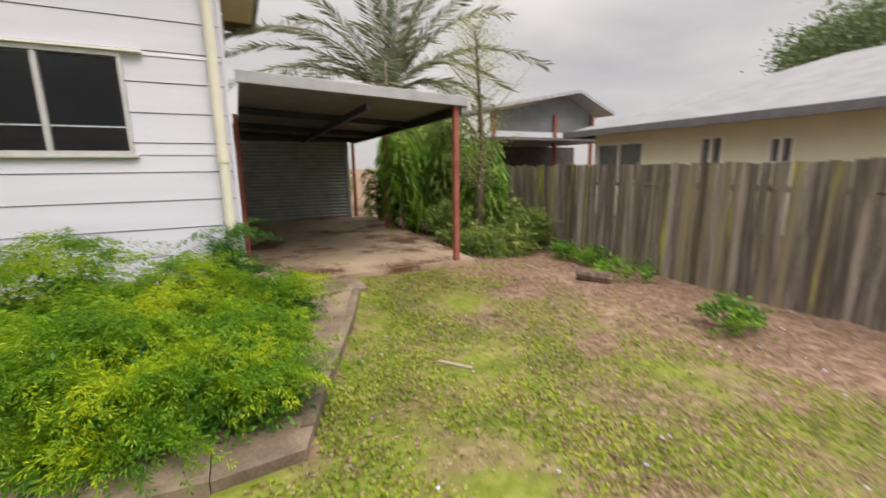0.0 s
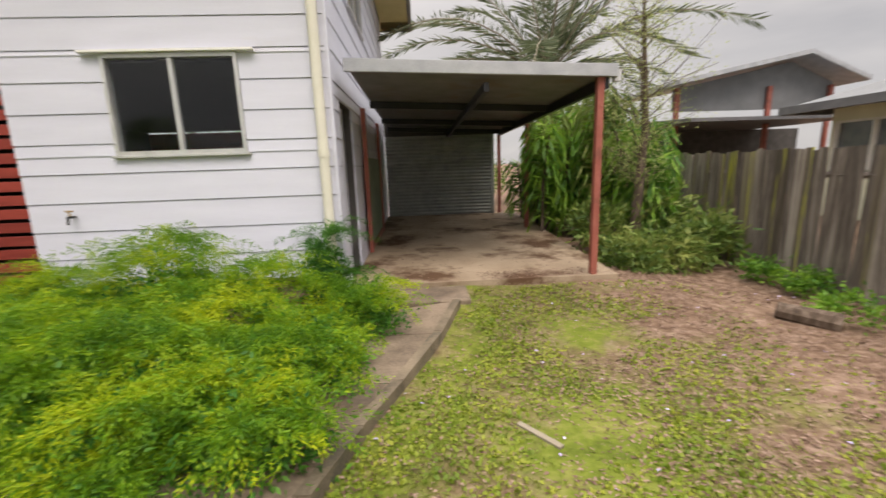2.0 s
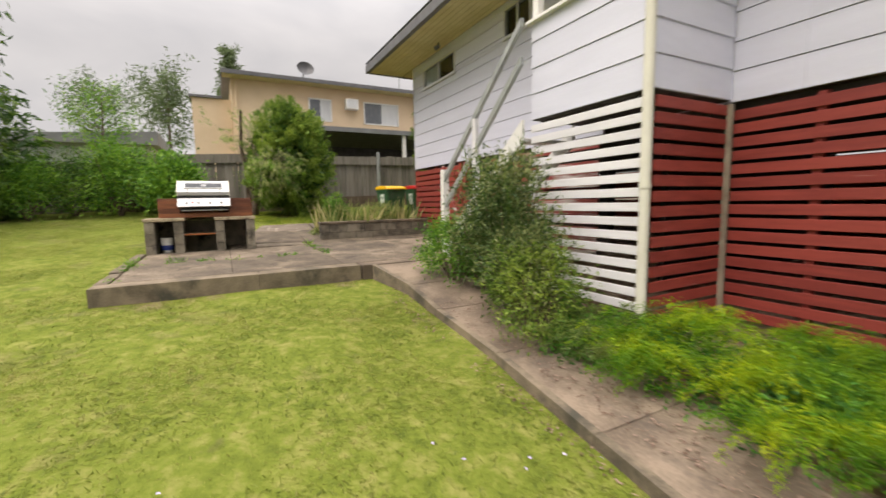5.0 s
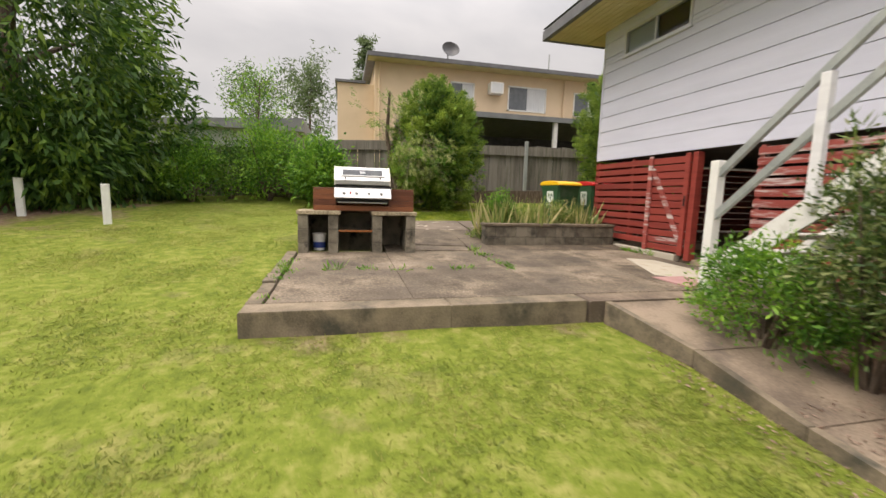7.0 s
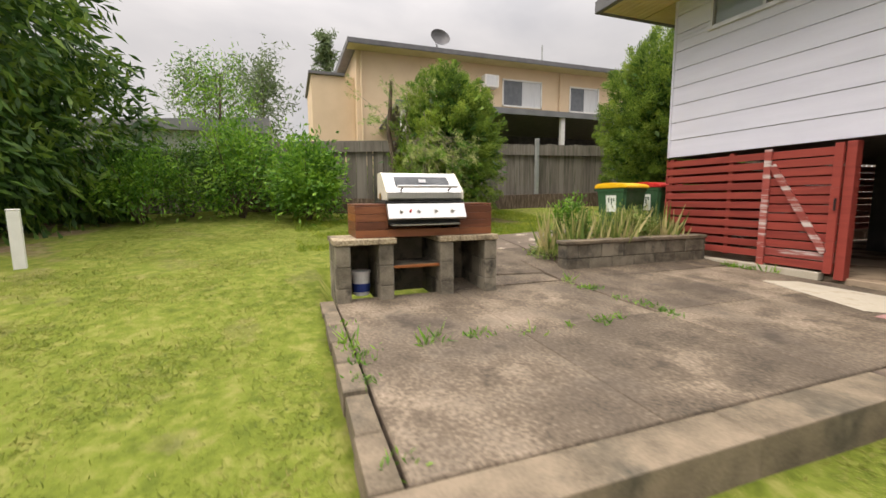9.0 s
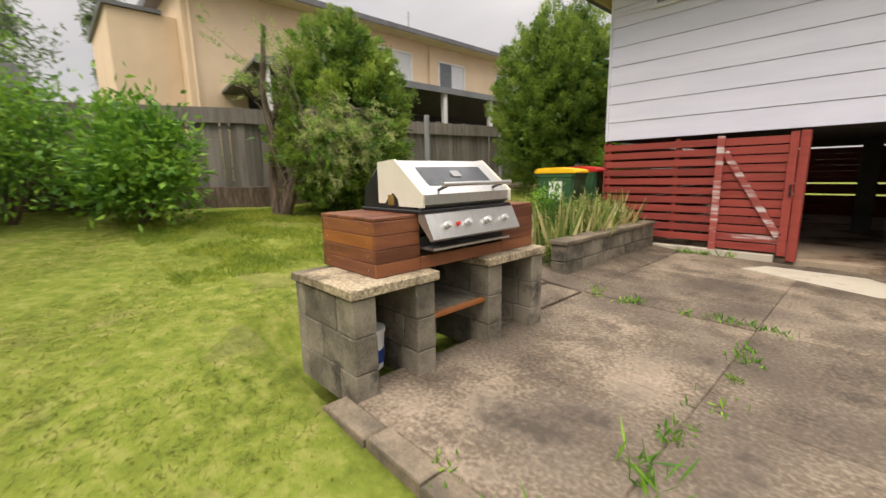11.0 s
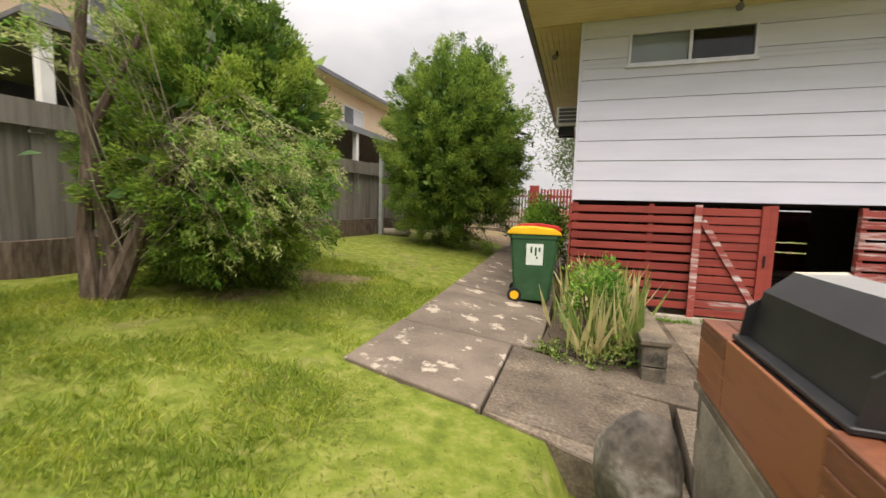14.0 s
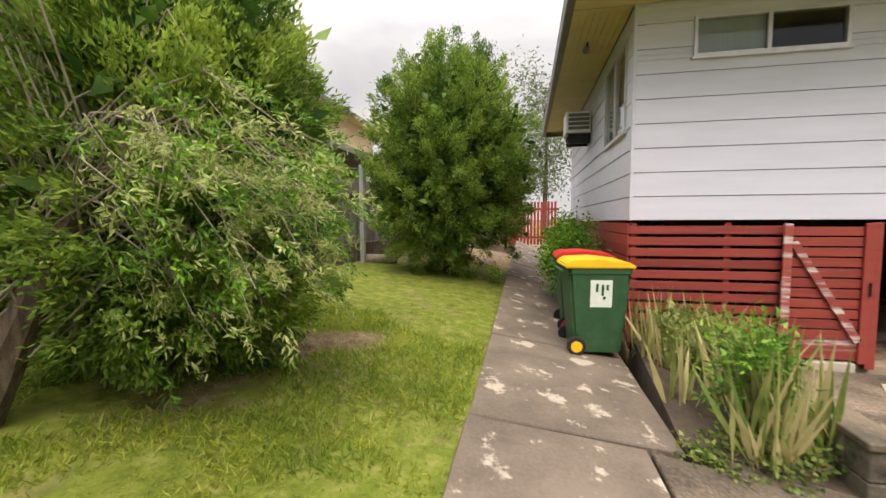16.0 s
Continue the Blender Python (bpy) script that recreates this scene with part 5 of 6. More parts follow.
# ---- neighbours ----
def west_flats():
    near = Matrix.Translation((-4.98, -0.48, 1.76)) @ Matrix.Scale(0.81, 4) @ Matrix.Translation((4.98, 0.48, -1.76))
    h = thing("two_storey_flats", "two-storey beige flats with a flat dark-edged roof", "building")
    h.matrix_basis = near
    X = -25.0
    holes = [(5.0, 6.25, 6.15, 7.35), (8.05, 10.2, 6.15, 7.4), (11.8, 13.6, 6.1, 7.35), (16, 18, 6.1, 7.35)]
    bm = bmesh.new()
    for a, b, c, d in cut(1.3, 24.0, 1.5, 7.95, holes + [(3.0, 24.0, 1.9, 5.6)]):
        part("wall", box(bmesh.new(), X - 0.2, X, a, b, c, d), "beige", h)
    box(bm, X - 7, X - 0.2, 1.3, 1.5, 1.5, 7.95)
    box(bm, X - 7.2, X - 7, 1.3, 24.0, 1.5, 7.95)
    box(bm, X - 7, X - 0.2, 23.8, 24.0, 1.5, 7.95)
    part("wall", bm, "beige", h)
    part("wall", box(bmesh.new(), X - 5, X - 0.6, -0.45, 1.29, 1.5, 7.0), "beige", h)
    part("roof", box(bmesh.new(), X - 5.1, X - 0.5, -0.55, 0.9, 7.01, 7.12), "gutter", h)
    bm = bmesh.new()
    prism(bm, [(X + 0.75, 0.9), (X + 0.75, 24.5), (X - 7.6, 24.5), (X - 7.6, 0.9)], 7.96, lambda x, y: 8.15 + (X + 0.75 - x) * 0.03)
    r = part("roof", bm, "gutter", h)
    part("soffit", box(bmesh.new(), X + 0.02, X + 0.7, 0.95, 24.4, 7.93, 7.955), "cream", r)
    for a, b, c, d in holes:
        w = part("window", box(box(box(box(bmesh.new(), X - 0.06, X + 0.03, a, b, c, c + 0.07), X - 0.06, X + 0.03, a, b, d - 0.07, d), X - 0.06, X + 0.03, a, a + 0.07, c, d), X - 0.06, X + 0.03, b - 0.07, b, c, d), "white", h)
        m = (a + b) / 2
        part("pane", box(bmesh.new(), X - 0.03, X - 0.02, a + 0.07, m, c + 0.07, d - 0.07), "plate", w)
        part("pane", box(bmesh.new(), X - 0.03, X - 0.02, m, b - 0.07, c + 0.07, d - 0.07), "curtain", w)
    for y in (7.3,):
        a = part("air_conditioner", box(bmesh.new(), X, X + 0.45, y - 0.35, y + 0.35, 6.85, 7.4, bevel=0.02), "white", h)
        part("grille", box(bmesh.new(), X + 0.451, X + 0.456, y - 0.28, y + 0.28, 6.92, 7.33), "curtain", a)
    # open carports below, behind a skillion awning
    part("awning", prism(bmesh.new(), [(X, 2.2), (X + 3.2, 2.2), (X + 3.2, 24), (X, 24)], lambda x, y: 4.8 + (x - X) * 0.14, lambda x, y: 4.88 + (x - X) * 0.14), "gutter", h)
    part("awning_edge", box(bmesh.new(), X + 3.2, X + 3.26, 2.15, 24, 5.12, 5.34), "greyroof", h)
    for y in (2.45, 9.2, 11.9, 15.5):
        part("post", box(bmesh.new(), X + 3.0, X + 3.16, y - 0.09, y + 0.09, 1.5, 5.24), "white", h)
    # near-black sheet paints the shade at the back of the open carports
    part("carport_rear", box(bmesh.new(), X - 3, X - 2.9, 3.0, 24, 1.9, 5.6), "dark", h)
    part("downpipe", rod(bmesh.new(), (X + 0.08, 11.2, 5.9), (X + 0.08, 11.2, 7.9), 0.05), "beige", h)
    part("downpipe", rod(bmesh.new(), (X + 0.08, 1.5, 4.0), (X + 0.08, 1.5, 7.9), 0.05), "beige", h)
    s = thing("satellite_dish", "dark satellite dish on the flats roof", "dish")
    s.matrix_basis = near @ pose(X + 0.1, 4.8, 8.15)
    part("mast", rod(bmesh.new(), (0, 0, 0), (0, 0, 0.35), 0.03), "gutter", s)
    bm = bmesh.new()
    bmesh.ops.create_uvsphere(bm, u_segments=20, v_segments=12, radius=0.5)
    bmesh.ops.delete(bm, geom=[v for v in bm.verts if v.co.z > -0.2], context="VERTS")
    bmesh.ops.transform(bm, matrix=Matrix.Translation((0.15, 0.1, 0.6)) @ Matrix.Rotation(radians(62), 4, "Y") @ Matrix.Translation((0, 0, 0.3)), verts=bm.verts)
    part("reflector", bm, "gutter", s)
    part("arm", rod(bmesh.new(), (0.0, 0, 0.3), (-0.45, 0, 0.75), 0.015), "gutter", s)
    a = thing("roof_mast", "thin pole on the flats roof", "aerial")
    a.matrix_basis = near
    part("pole", rod(bmesh.new(), (X - 0.5, 10.5, 8.1), (X - 0.5, 10.5, 9.3), 0.035), "zinc", a)
    b = thing("low_shed", "low grey shed roof beyond the hedge", "shed")
    part("wall", box(bmesh.new(), -31, -24, -8.5, -2.2, 1.5, 4.3), "zinc", b)
    part("roof", prism(bmesh.new(), [(-31.3, -8.8), (-23.7, -8.8), (-23.7, -1.9), (-31.3, -1.9)], 4.3, lambda x, y: 4.45 + (y + 8.8) * 0.06), "greyroof", b)


west_flats()


def east_house():
    h = thing("low_set_house", "pale cream low-set house with grey metal hip roof", "house")
    X, Y0, Y1, E = 11.0, -6.0, 10.6, 2.5
    holes = [(8.7, 10.5, 1.0, 2.2), (0.6, 1.6, 1.3, 2.2), (4.9, 5.4, 1.5, 2.1), (6.4, 7.0, 1.2, 2.2)]
    bm = bmesh.new()
    for a, b, c, d in cut(Y0, Y1, -0.1, E, holes):
        part("wall", box(bmesh.new(), X, X + 0.2, a, b, c, d), "paleyellow", h)
    box(bm, X + 0.2, X + 9, Y1 - 0.2, Y1, -0.1, E)
    box(bm, X + 0.2, X + 9, Y0, Y0 + 0.2, -0.1, E)
    box(bm, X + 8.8, X + 9, Y0 + 0.2, Y1 - 0.2, -0.1, E)
    part("wall", bm, "paleyellow", h)
    bm = bmesh.new()
    o = 0.7
    v = [bm.verts.new(p) for p in ((X - o, Y0 - o, E + 0.1), (X + 9.7, Y0 - o, E + 0.1), (X + 9.7, Y1 + o, E + 0.1), (X - o, Y1 + o, E + 0.1), (X + 4.5, Y0 + 4.5, E + 2.0), (X + 4.5, Y1 - 4.5, E + 2.0))]
    for f in ((0, 1, 4), (1, 2, 5, 4), (2, 3, 5), (3, 0, 4, 5), (3, 2, 1, 0)):
        bm.faces.new([v[i] for i in f])
    bmesh.ops.recalc_face_normals(bm, faces=bm.faces)
    part("roof", bm, "greyroof", h)
    bm = bmesh.new()
    box(bm, X - o - 0.1, X - o, Y0 - o, Y1 + o, E - 0.06, E + 0.13)
    box(bm, X - o, X + 9, Y1 + o, Y1 + o + 0.1, E - 0.06, E + 0.13)
    part("gutter", bm, "gutter", h)
    for a, b, c, d in holes:
        bm = bmesh.new()
        for g in ((a, b, c, c + 0.05), (a, b, d - 0.05, d), (a, a + 0.05, c, d), (b - 0.05, b, c, d), ((a + b) / 2 - 0.03, (a + b) / 2 + 0.03, c, d)):
            box(bm, X - 0.02, X + 0.08, g[0], g[1], g[2], g[3])
        w = part("window", bm, "white", h)
        part("pane", box(bmesh.new(), X + 0.09, X + 0.1, a, b, c, d), "plate", w)
    # patio roof with posts at the north end
    p = thing("flyover_patio", "raised gabled patio roof on red-brown posts", "patio cover")
    ridge = [(8.75, 3.62), (12.85, 4.42), (14.85, 3.62)]
    bm = bmesh.new()
    rows = [[bm.verts.new((x, y, z + dz)) for x, z in ridge for dz in (0.0, 0.13)] for y in (13.3, 20.0)]
    a, b = rows
    for i in (0, 2):
        bm.faces.new((a[i + 1], a[i + 3], b[i + 3], b[i + 1]))
        bm.faces.new((a[i], b[i], b[i + 2], a[i + 2]))
        bm.faces.new((a[i], a[i + 2], a[i + 3], a[i + 1]))
        bm.faces.new((b[i], b[i + 1], b[i + 3], b[i + 2]))
    for i in (0, 4):
        bm.faces.new((a[i], a[i + 1], b[i + 1], b[i]))
    bmesh.ops.recalc_face_normals(bm, faces=bm.faces)
    part("roof", bm, "zincroof", p)
    bm = bmesh.new()
    q = [(9.0, 2.9), (14.3, 2.9), (14.3, 3.7), (12.85, 4.33), (9.0, 3.58)]
    va, vb = [[bm.verts.new((x, y, z)) for x, z in q] for y in (14.0, 14.06)]
    bm.faces.new(va)
    bm.faces.new(vb[::-1])
    for i in range(5):
        bm.faces.new((va[i], vb[i], vb[(i + 1) % 5], va[(i + 1) % 5]))
    bmesh.ops.recalc_face_normals(bm, faces=bm.faces)
    part("gable_panel", bm, "greyroof", p, "pale gable infill sheet")
    for x in (9.1, 12.14, 14.2):
        part("post", box(bmesh.new(), x - 0.07, x + 0.07, 13.88, 13.98, -0.1, 3.6), "steelred", p)
    # rear wall darkened to stand for the shade under the patio roof
    part("rear_wall", box(bmesh.new(), 9.0, 15.7, 16.5, 16.7, -0.1, 2.44), "dark", p)
    part("lower_roof", prism(bmesh.new(), [(8.6, 12.4), (14, 12.4), (14, 17.5), (8.6, 17.5)], 2.45, lambda x, y: 2.55 + (y - 12.4) * 0.05), "gutter", p)


east_house()


# ---- plants ----
def fern_fronds(bases, length, per, leaf, spread, lean=None, droop=0.75):
    """Arching plumes: returns leaf points and directions along every frond."""
    n = len(bases)
    az = rng.random(n) * 2 * np.pi if lean is None else lean
    L = length * (0.6 + 0.7 * rng.random(n))
    t = np.sort(rng.random((n, per)) ** 0.7, axis=1)
    up = 0.75 + 0.5 * rng.random((n, 1))
    h = L[:, None] * (up * t * 1.0 - droop * t ** 2)
    r = L[:, None] * (0.25 * t + 0.62 * t ** 2)
    d = np.stack([np.cos(az), np.sin(az)], 1)
    p = np.empty((n, per, 3))
    p[..., 0] = bases[:, 0, None] + d[:, 0, None] * r
    p[..., 1] = bases[:, 1, None] + d[:, 1, None] * r
    p[..., 2] = bases[:, 2, None] + h
    w = spread * (1 - 0.75 * t)[..., None]
    off = rng.normal(size=p.shape) * w
    off[..., 2] *= 0.7
    p += off
    out = off / (np.linalg.norm(off, axis=-1, keepdims=True) + 1e-6) * 0.8
    out[..., 0] += d[:, 0, None] * 0.9
    out[..., 1] += d[:, 1, None] * 0.9
    out[..., 2] += 0.25 - 0.5 * t
    return p.reshape(-1, 3), out.reshape(-1, 3)


def fern_plant(x, y, r, h, n, material, z=None):
    """A mound of fluffy tufts; every tuft is a spray of arching plumes set with needle leaves."""
    f = thing("asparagus_fern", "bright green feathery asparagus fern spilling over the path", "fern", "ferns along the wall")
    z = float(gz(x, y)) if z is None else z
    k = max(4, n // 8)
    ang, rad = np.arange(k) * 2.39996 + rng.random(k) * 0.5, r * np.sqrt((np.arange(k) + 0.5) / k) * 0.88
    top = h * np.sqrt(np.clip(1 - (rad / r) ** 2 * 0.92, 0.05, 1)) * (0.45 + 0.65 * rng.random(k))
    c = np.stack([x + np.cos(ang) * rad, y + np.sin(ang) * rad, z + top * 0.72], 1)
    per = 18
    base = np.repeat(c, per, 0) + rng.normal(size=(k * per, 3)) * np.array([0.035, 0.035, 0.03])
    base[:, 1] = np.minimum(base[:, 1], 4.86)
    p, d = fern_fronds(base, 0.32 + 0.14 * h, 115, 0.04, 0.03, None, droop=0.95)
    keep = (p[:, 1] < 4.96) & (p[:, 2] > gz(p[:, 0], p[:, 1]) + 0.01)
    p, d = p[keep], d[keep]
    leaf_mesh("foliage", p, d, 0.022 + 0.016 * rng.random(len(p)), 0.006 + 0.004 * rng.random(len(p)), material, f)
    # deeper green leaves inside the mound paint the shaded gaps between tufts
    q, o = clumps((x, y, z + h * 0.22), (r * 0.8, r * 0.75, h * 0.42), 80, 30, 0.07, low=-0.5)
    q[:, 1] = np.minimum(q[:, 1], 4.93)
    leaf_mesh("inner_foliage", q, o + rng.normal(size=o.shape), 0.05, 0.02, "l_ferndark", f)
    bm = bmesh.new()
    for i in range(k):
        e = Vector(c[i])
        e.y = min(e.y, 4.88)
        b = Vector((x + 0.2 * r * math.cos(ang[i]), min(y + 0.2 * r * math.sin(ang[i]), 4.8), z - 0.02))
        limb(bm, [b, b.lerp(e, 0.5) + Vector((0, 0, 0.12 * h)), e], 0.006, 0.003, 5)
    part("stem", bm, "l_bush", f)


for x, y, r, h, n in ((-0.45, 2.85, 0.6, 0.72, 105), (-1.15, 2.9, 0.68, 0.85, 110), (-2.0, 3.2, 0.7, 0.8, 100), (-1.35, 4.15, 0.6, 1.15, 110), (-0.6, 3.85, 0.68, 0.9, 100),
                      (0.2, 4.3, 0.46, 0.6, 65), (-2.35, 4.2, 0.7, 0.68, 85), (-3.2, 4.2, 0.7, 0.55, 75), (-3.0, 3.35, 0.58, 0.58, 65), (-3.9, 3.35, 0.6, 0.68, 75), (0.0, 3.4, 0.48, 0.58, 65), (-4.6, 3.2, 0.5, 0.52, 55), (-0.08, 2.6, 0.4, 0.55, 55), (-0.75, 2.45, 0.38, 0.5, 50), (-1.75, 2.75, 0.4, 0.5, 50)):
    fern_plant(x, y, r, h, n, "l_shrub" if x < -4.5 else "l_fern")
fern_plant(-0.16, 4.76, 0.2, 1.15, 34, "l_ferndark")


def shrub(name, label, center, radii, n, per, spread, leaf, width, material, category="shrub", group="", low=-0.6, trunk=True, shell=0.45):
    s = thing(name, label, category, group)
    p, d = clumps(center, radii, n, per, spread, shell=shell, low=low)
    p[:, 2] = np.maximum(p[:, 2], gz(p[:, 0], p[:, 1]) + 0.02)
    d = d * 0.7 + rng.normal(size=d.shape) * 0.6
    leaf_mesh("foliage", p, d, leaf * (0.7 + 0.6 * rng.random(len(p))), width * (0.7 + 0.6 * rng.random(len(p))), material, s)
    if trunk:
        x, y, z = center
        g = float(gz(x, y)) - 0.05
        bm = bmesh.new()
        for k in range(7):
            a = k * 0.9 + rng.random()
            limb(bm, [(x, y, g), (x + 0.25 * radii[0] * math.cos(a), y + 0.25 * radii[1] * math.sin(a), (g + z) / 2), (x + 0.75 * radii[0] * math.cos(a), y + 0.75 * radii[1] * math.sin(a), z + radii[2] * (rng.random() * 0.8 - 0.1))], 0.03 * radii[0] + 0.006, 0.005, 6)
        part("branch", bm, "bark", s)
    return s


# tall straggling shrubs before the stair
shrub("stair_shrub", "tall straggly shrub with narrow leaves by the stair", (-6.35, 3.3, 1.3), (0.45, 0.42, 0.95), 130, 48, 0.09, 0.06, 0.02, "l_stair", shell=0.2)
shrub("stair_shrub", "tall straggly shrub with narrow leaves by the stair", (-5.8, 3.2, 1.4), (0.42, 0.4, 0.85), 120, 48, 0.09, 0.06, 0.02, "l_stair", shell=0.2)
shrub("stair_shrub", "tall straggly shrub with narrow leaves by the stair", (-5.4, 3.1, 0.95), (0.45, 0.4, 0.65), 95, 48, 0.09, 0.06, 0.02, "l_stair", shell=0.2)
shrub("low_bush", "low grey-green bush beside the path", (-5.1, 2.95, 0.75), (0.5, 0.42, 0.5), 90, 50, 0.07, 0.05, 0.016, "l_cypress")
shrub("low_bush", "bright green bush at the stair foot", (-7.0, 3.15, 0.98), (0.6, 0.42, 0.42), 90, 50, 0.08, 0.06, 0.02, "l_bush")


def spikes():
    for x, y, h in ((-6.2, 3.25, 1.5), (-6.0, 3.3, 1.75), (-6.5, 3.35, 1.35), (-5.8, 3.2, 1.45), (-5.5, 3.2, 1.2), (-6.35, 3.2, 1.6)):
        s = thing("wispy_stem", "thin upright leafy stem above the shrubs", "plant", "wispy stems")
        z = float(gz(x, y))
        n = 60
        t = rng.random(n)
        lean = rng.normal(size=2) * 0.15
        p = np.stack([x + lean[0] * t, y + lean[1] * t, z + 0.6 + (h - 0.3) * t], 1) + rng.normal(size=(n, 3)) * 0.03
        d = rng.normal(size=(n, 3)) * 0.5 + np.array([0, 0, 0.8])
        leaf_mesh("foliage", p, d, 0.13, 0.016, "l_shrub", s)
        part("stem", rod(bmesh.new(), (x, y, z), (x + lean[0], y + lean[1], z + h + 0.3), 0.008, 0.003, 5), "l_bush", s)


spikes()
shrub("corner_bush", "dense glossy green bush beside the house wall", (-12.85, 6.9, 1.85), (0.42, 1.0, 0.75), 150, 55, 0.09, 0.06, 0.03, "l_bush")


def snake_plants():
    """Spiky planting in the block planter."""
    for k in range(36):
        x, y = -12.35 + 0.8 * rng.random(), 2.35 + 2.4 * rng.random()
        s = thing("snake_plant", "clump of upright spiky variegated leaves", "plant", "spiky planter plants")
        n = 13
        p = np.array([x, y, 0.95]) + rng.normal(size=(n, 3)) * np.array([0.07, 0.07, 0.0])
        d = rng.normal(size=(n, 3)) * 0.24 + np.array([0, 0, 1.0])
        leaf_mesh("leaf", p, d, 0.3 + 0.6 * rng.random(n), 0.03 + 0.025 * rng.random(n), "l_spike", s, fold=0.4)
    shrub("planter_fern", "leafy green fern among the spiky plants", (-12.0, 2.75, 1.4), (0.25, 0.3, 0.42), 34, 34, 0.06, 0.07, 0.022, "l_bush", "fern", trunk=True)
    shrub("planter_fern", "leafy green fern among the spiky plants", (-11.95, 3.9, 1.35), (0.3, 0.5, 0.3), 30, 34, 0.07, 0.075, 0.025, "l_shrub", "fern", trunk=True)
    shrub("ground_cover", "low leafy ground cover at the planter edge", (-12.0, 2.45, 0.98), (0.5, 0.25, 0.13), 40, 22, 0.05, 0.045, 0.026, "l_shrub", "ground cover", low=-0.1)


snake_plants()


def cypress(center, radii, g, n, label, shape, material="l_cypress"):
    """Dense crown of upright feathery sprays, deep folds between them."""
    t = thing("cypress_tree", label, "tree", "cypress trees")
    c, d = clumps(center, radii, n, 1, 0.03, shell=0.74, shape=shape)
    per = 200
    ax = d * 0.9 + np.array([0, 0, 0.45]) + rng.normal(size=d.shape) * 0.18
    ax /= np.linalg.norm(ax, axis=1, keepdims=True)
    L = 0.24 + 0.2 * rng.random(len(c))
    s = rng.random((len(c), per)) ** 0.8
    w = 0.10 * np.sqrt(np.clip(1.05 - s, 0, 1))[..., None]
    p = c[:, None, :] + ax[:, None, :] * (s * L[:, None])[..., None] + rng.normal(size=(len(c), per, 3)) * w
    dirs = np.repeat(ax, per, 0) + rng.normal(size=(len(c) * per, 3)) * 0.45
    p = p.reshape(-1, 3)
    p[:, 2] = np.maximum(p[:, 2], gz(p[:, 0], p[:, 1]) + 0.03)
    leaf_mesh("crown", p, dirs, 0.045 + 0.035 * rng.random(len(p)), 0.015 + 0.009 * rng.random(len(p)), material, t)
    # dark mango leaf colour in the core paints shade into the folds
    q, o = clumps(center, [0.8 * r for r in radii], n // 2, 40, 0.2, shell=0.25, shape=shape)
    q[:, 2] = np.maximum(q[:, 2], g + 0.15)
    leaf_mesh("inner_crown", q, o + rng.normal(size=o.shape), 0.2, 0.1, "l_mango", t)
    x, y, z = center
    bm = bmesh.new()
    limb(bm, [(x, y, g - 0.1), (x + 0.05, y, z), (x, y + 0.05, z + radii[2] * 0.7)], 0.16, 0.05)
    for k in range(10):
        a = k * 2.4
        zz = g + 0.4 + k * radii[2] * 0.14
        limb(bm, [(x, y, zz), (x + math.cos(a) * radii[0] * 0.7, y + math.sin(a) * radii[1] * 0.7, zz + 0.8)], 0.04, 0.012, 6)
    part("trunk", bm, "bark", t)


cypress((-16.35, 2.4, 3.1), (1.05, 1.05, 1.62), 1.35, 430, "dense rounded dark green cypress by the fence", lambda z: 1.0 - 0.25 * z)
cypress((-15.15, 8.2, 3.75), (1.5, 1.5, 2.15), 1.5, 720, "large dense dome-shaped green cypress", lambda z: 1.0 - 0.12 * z)


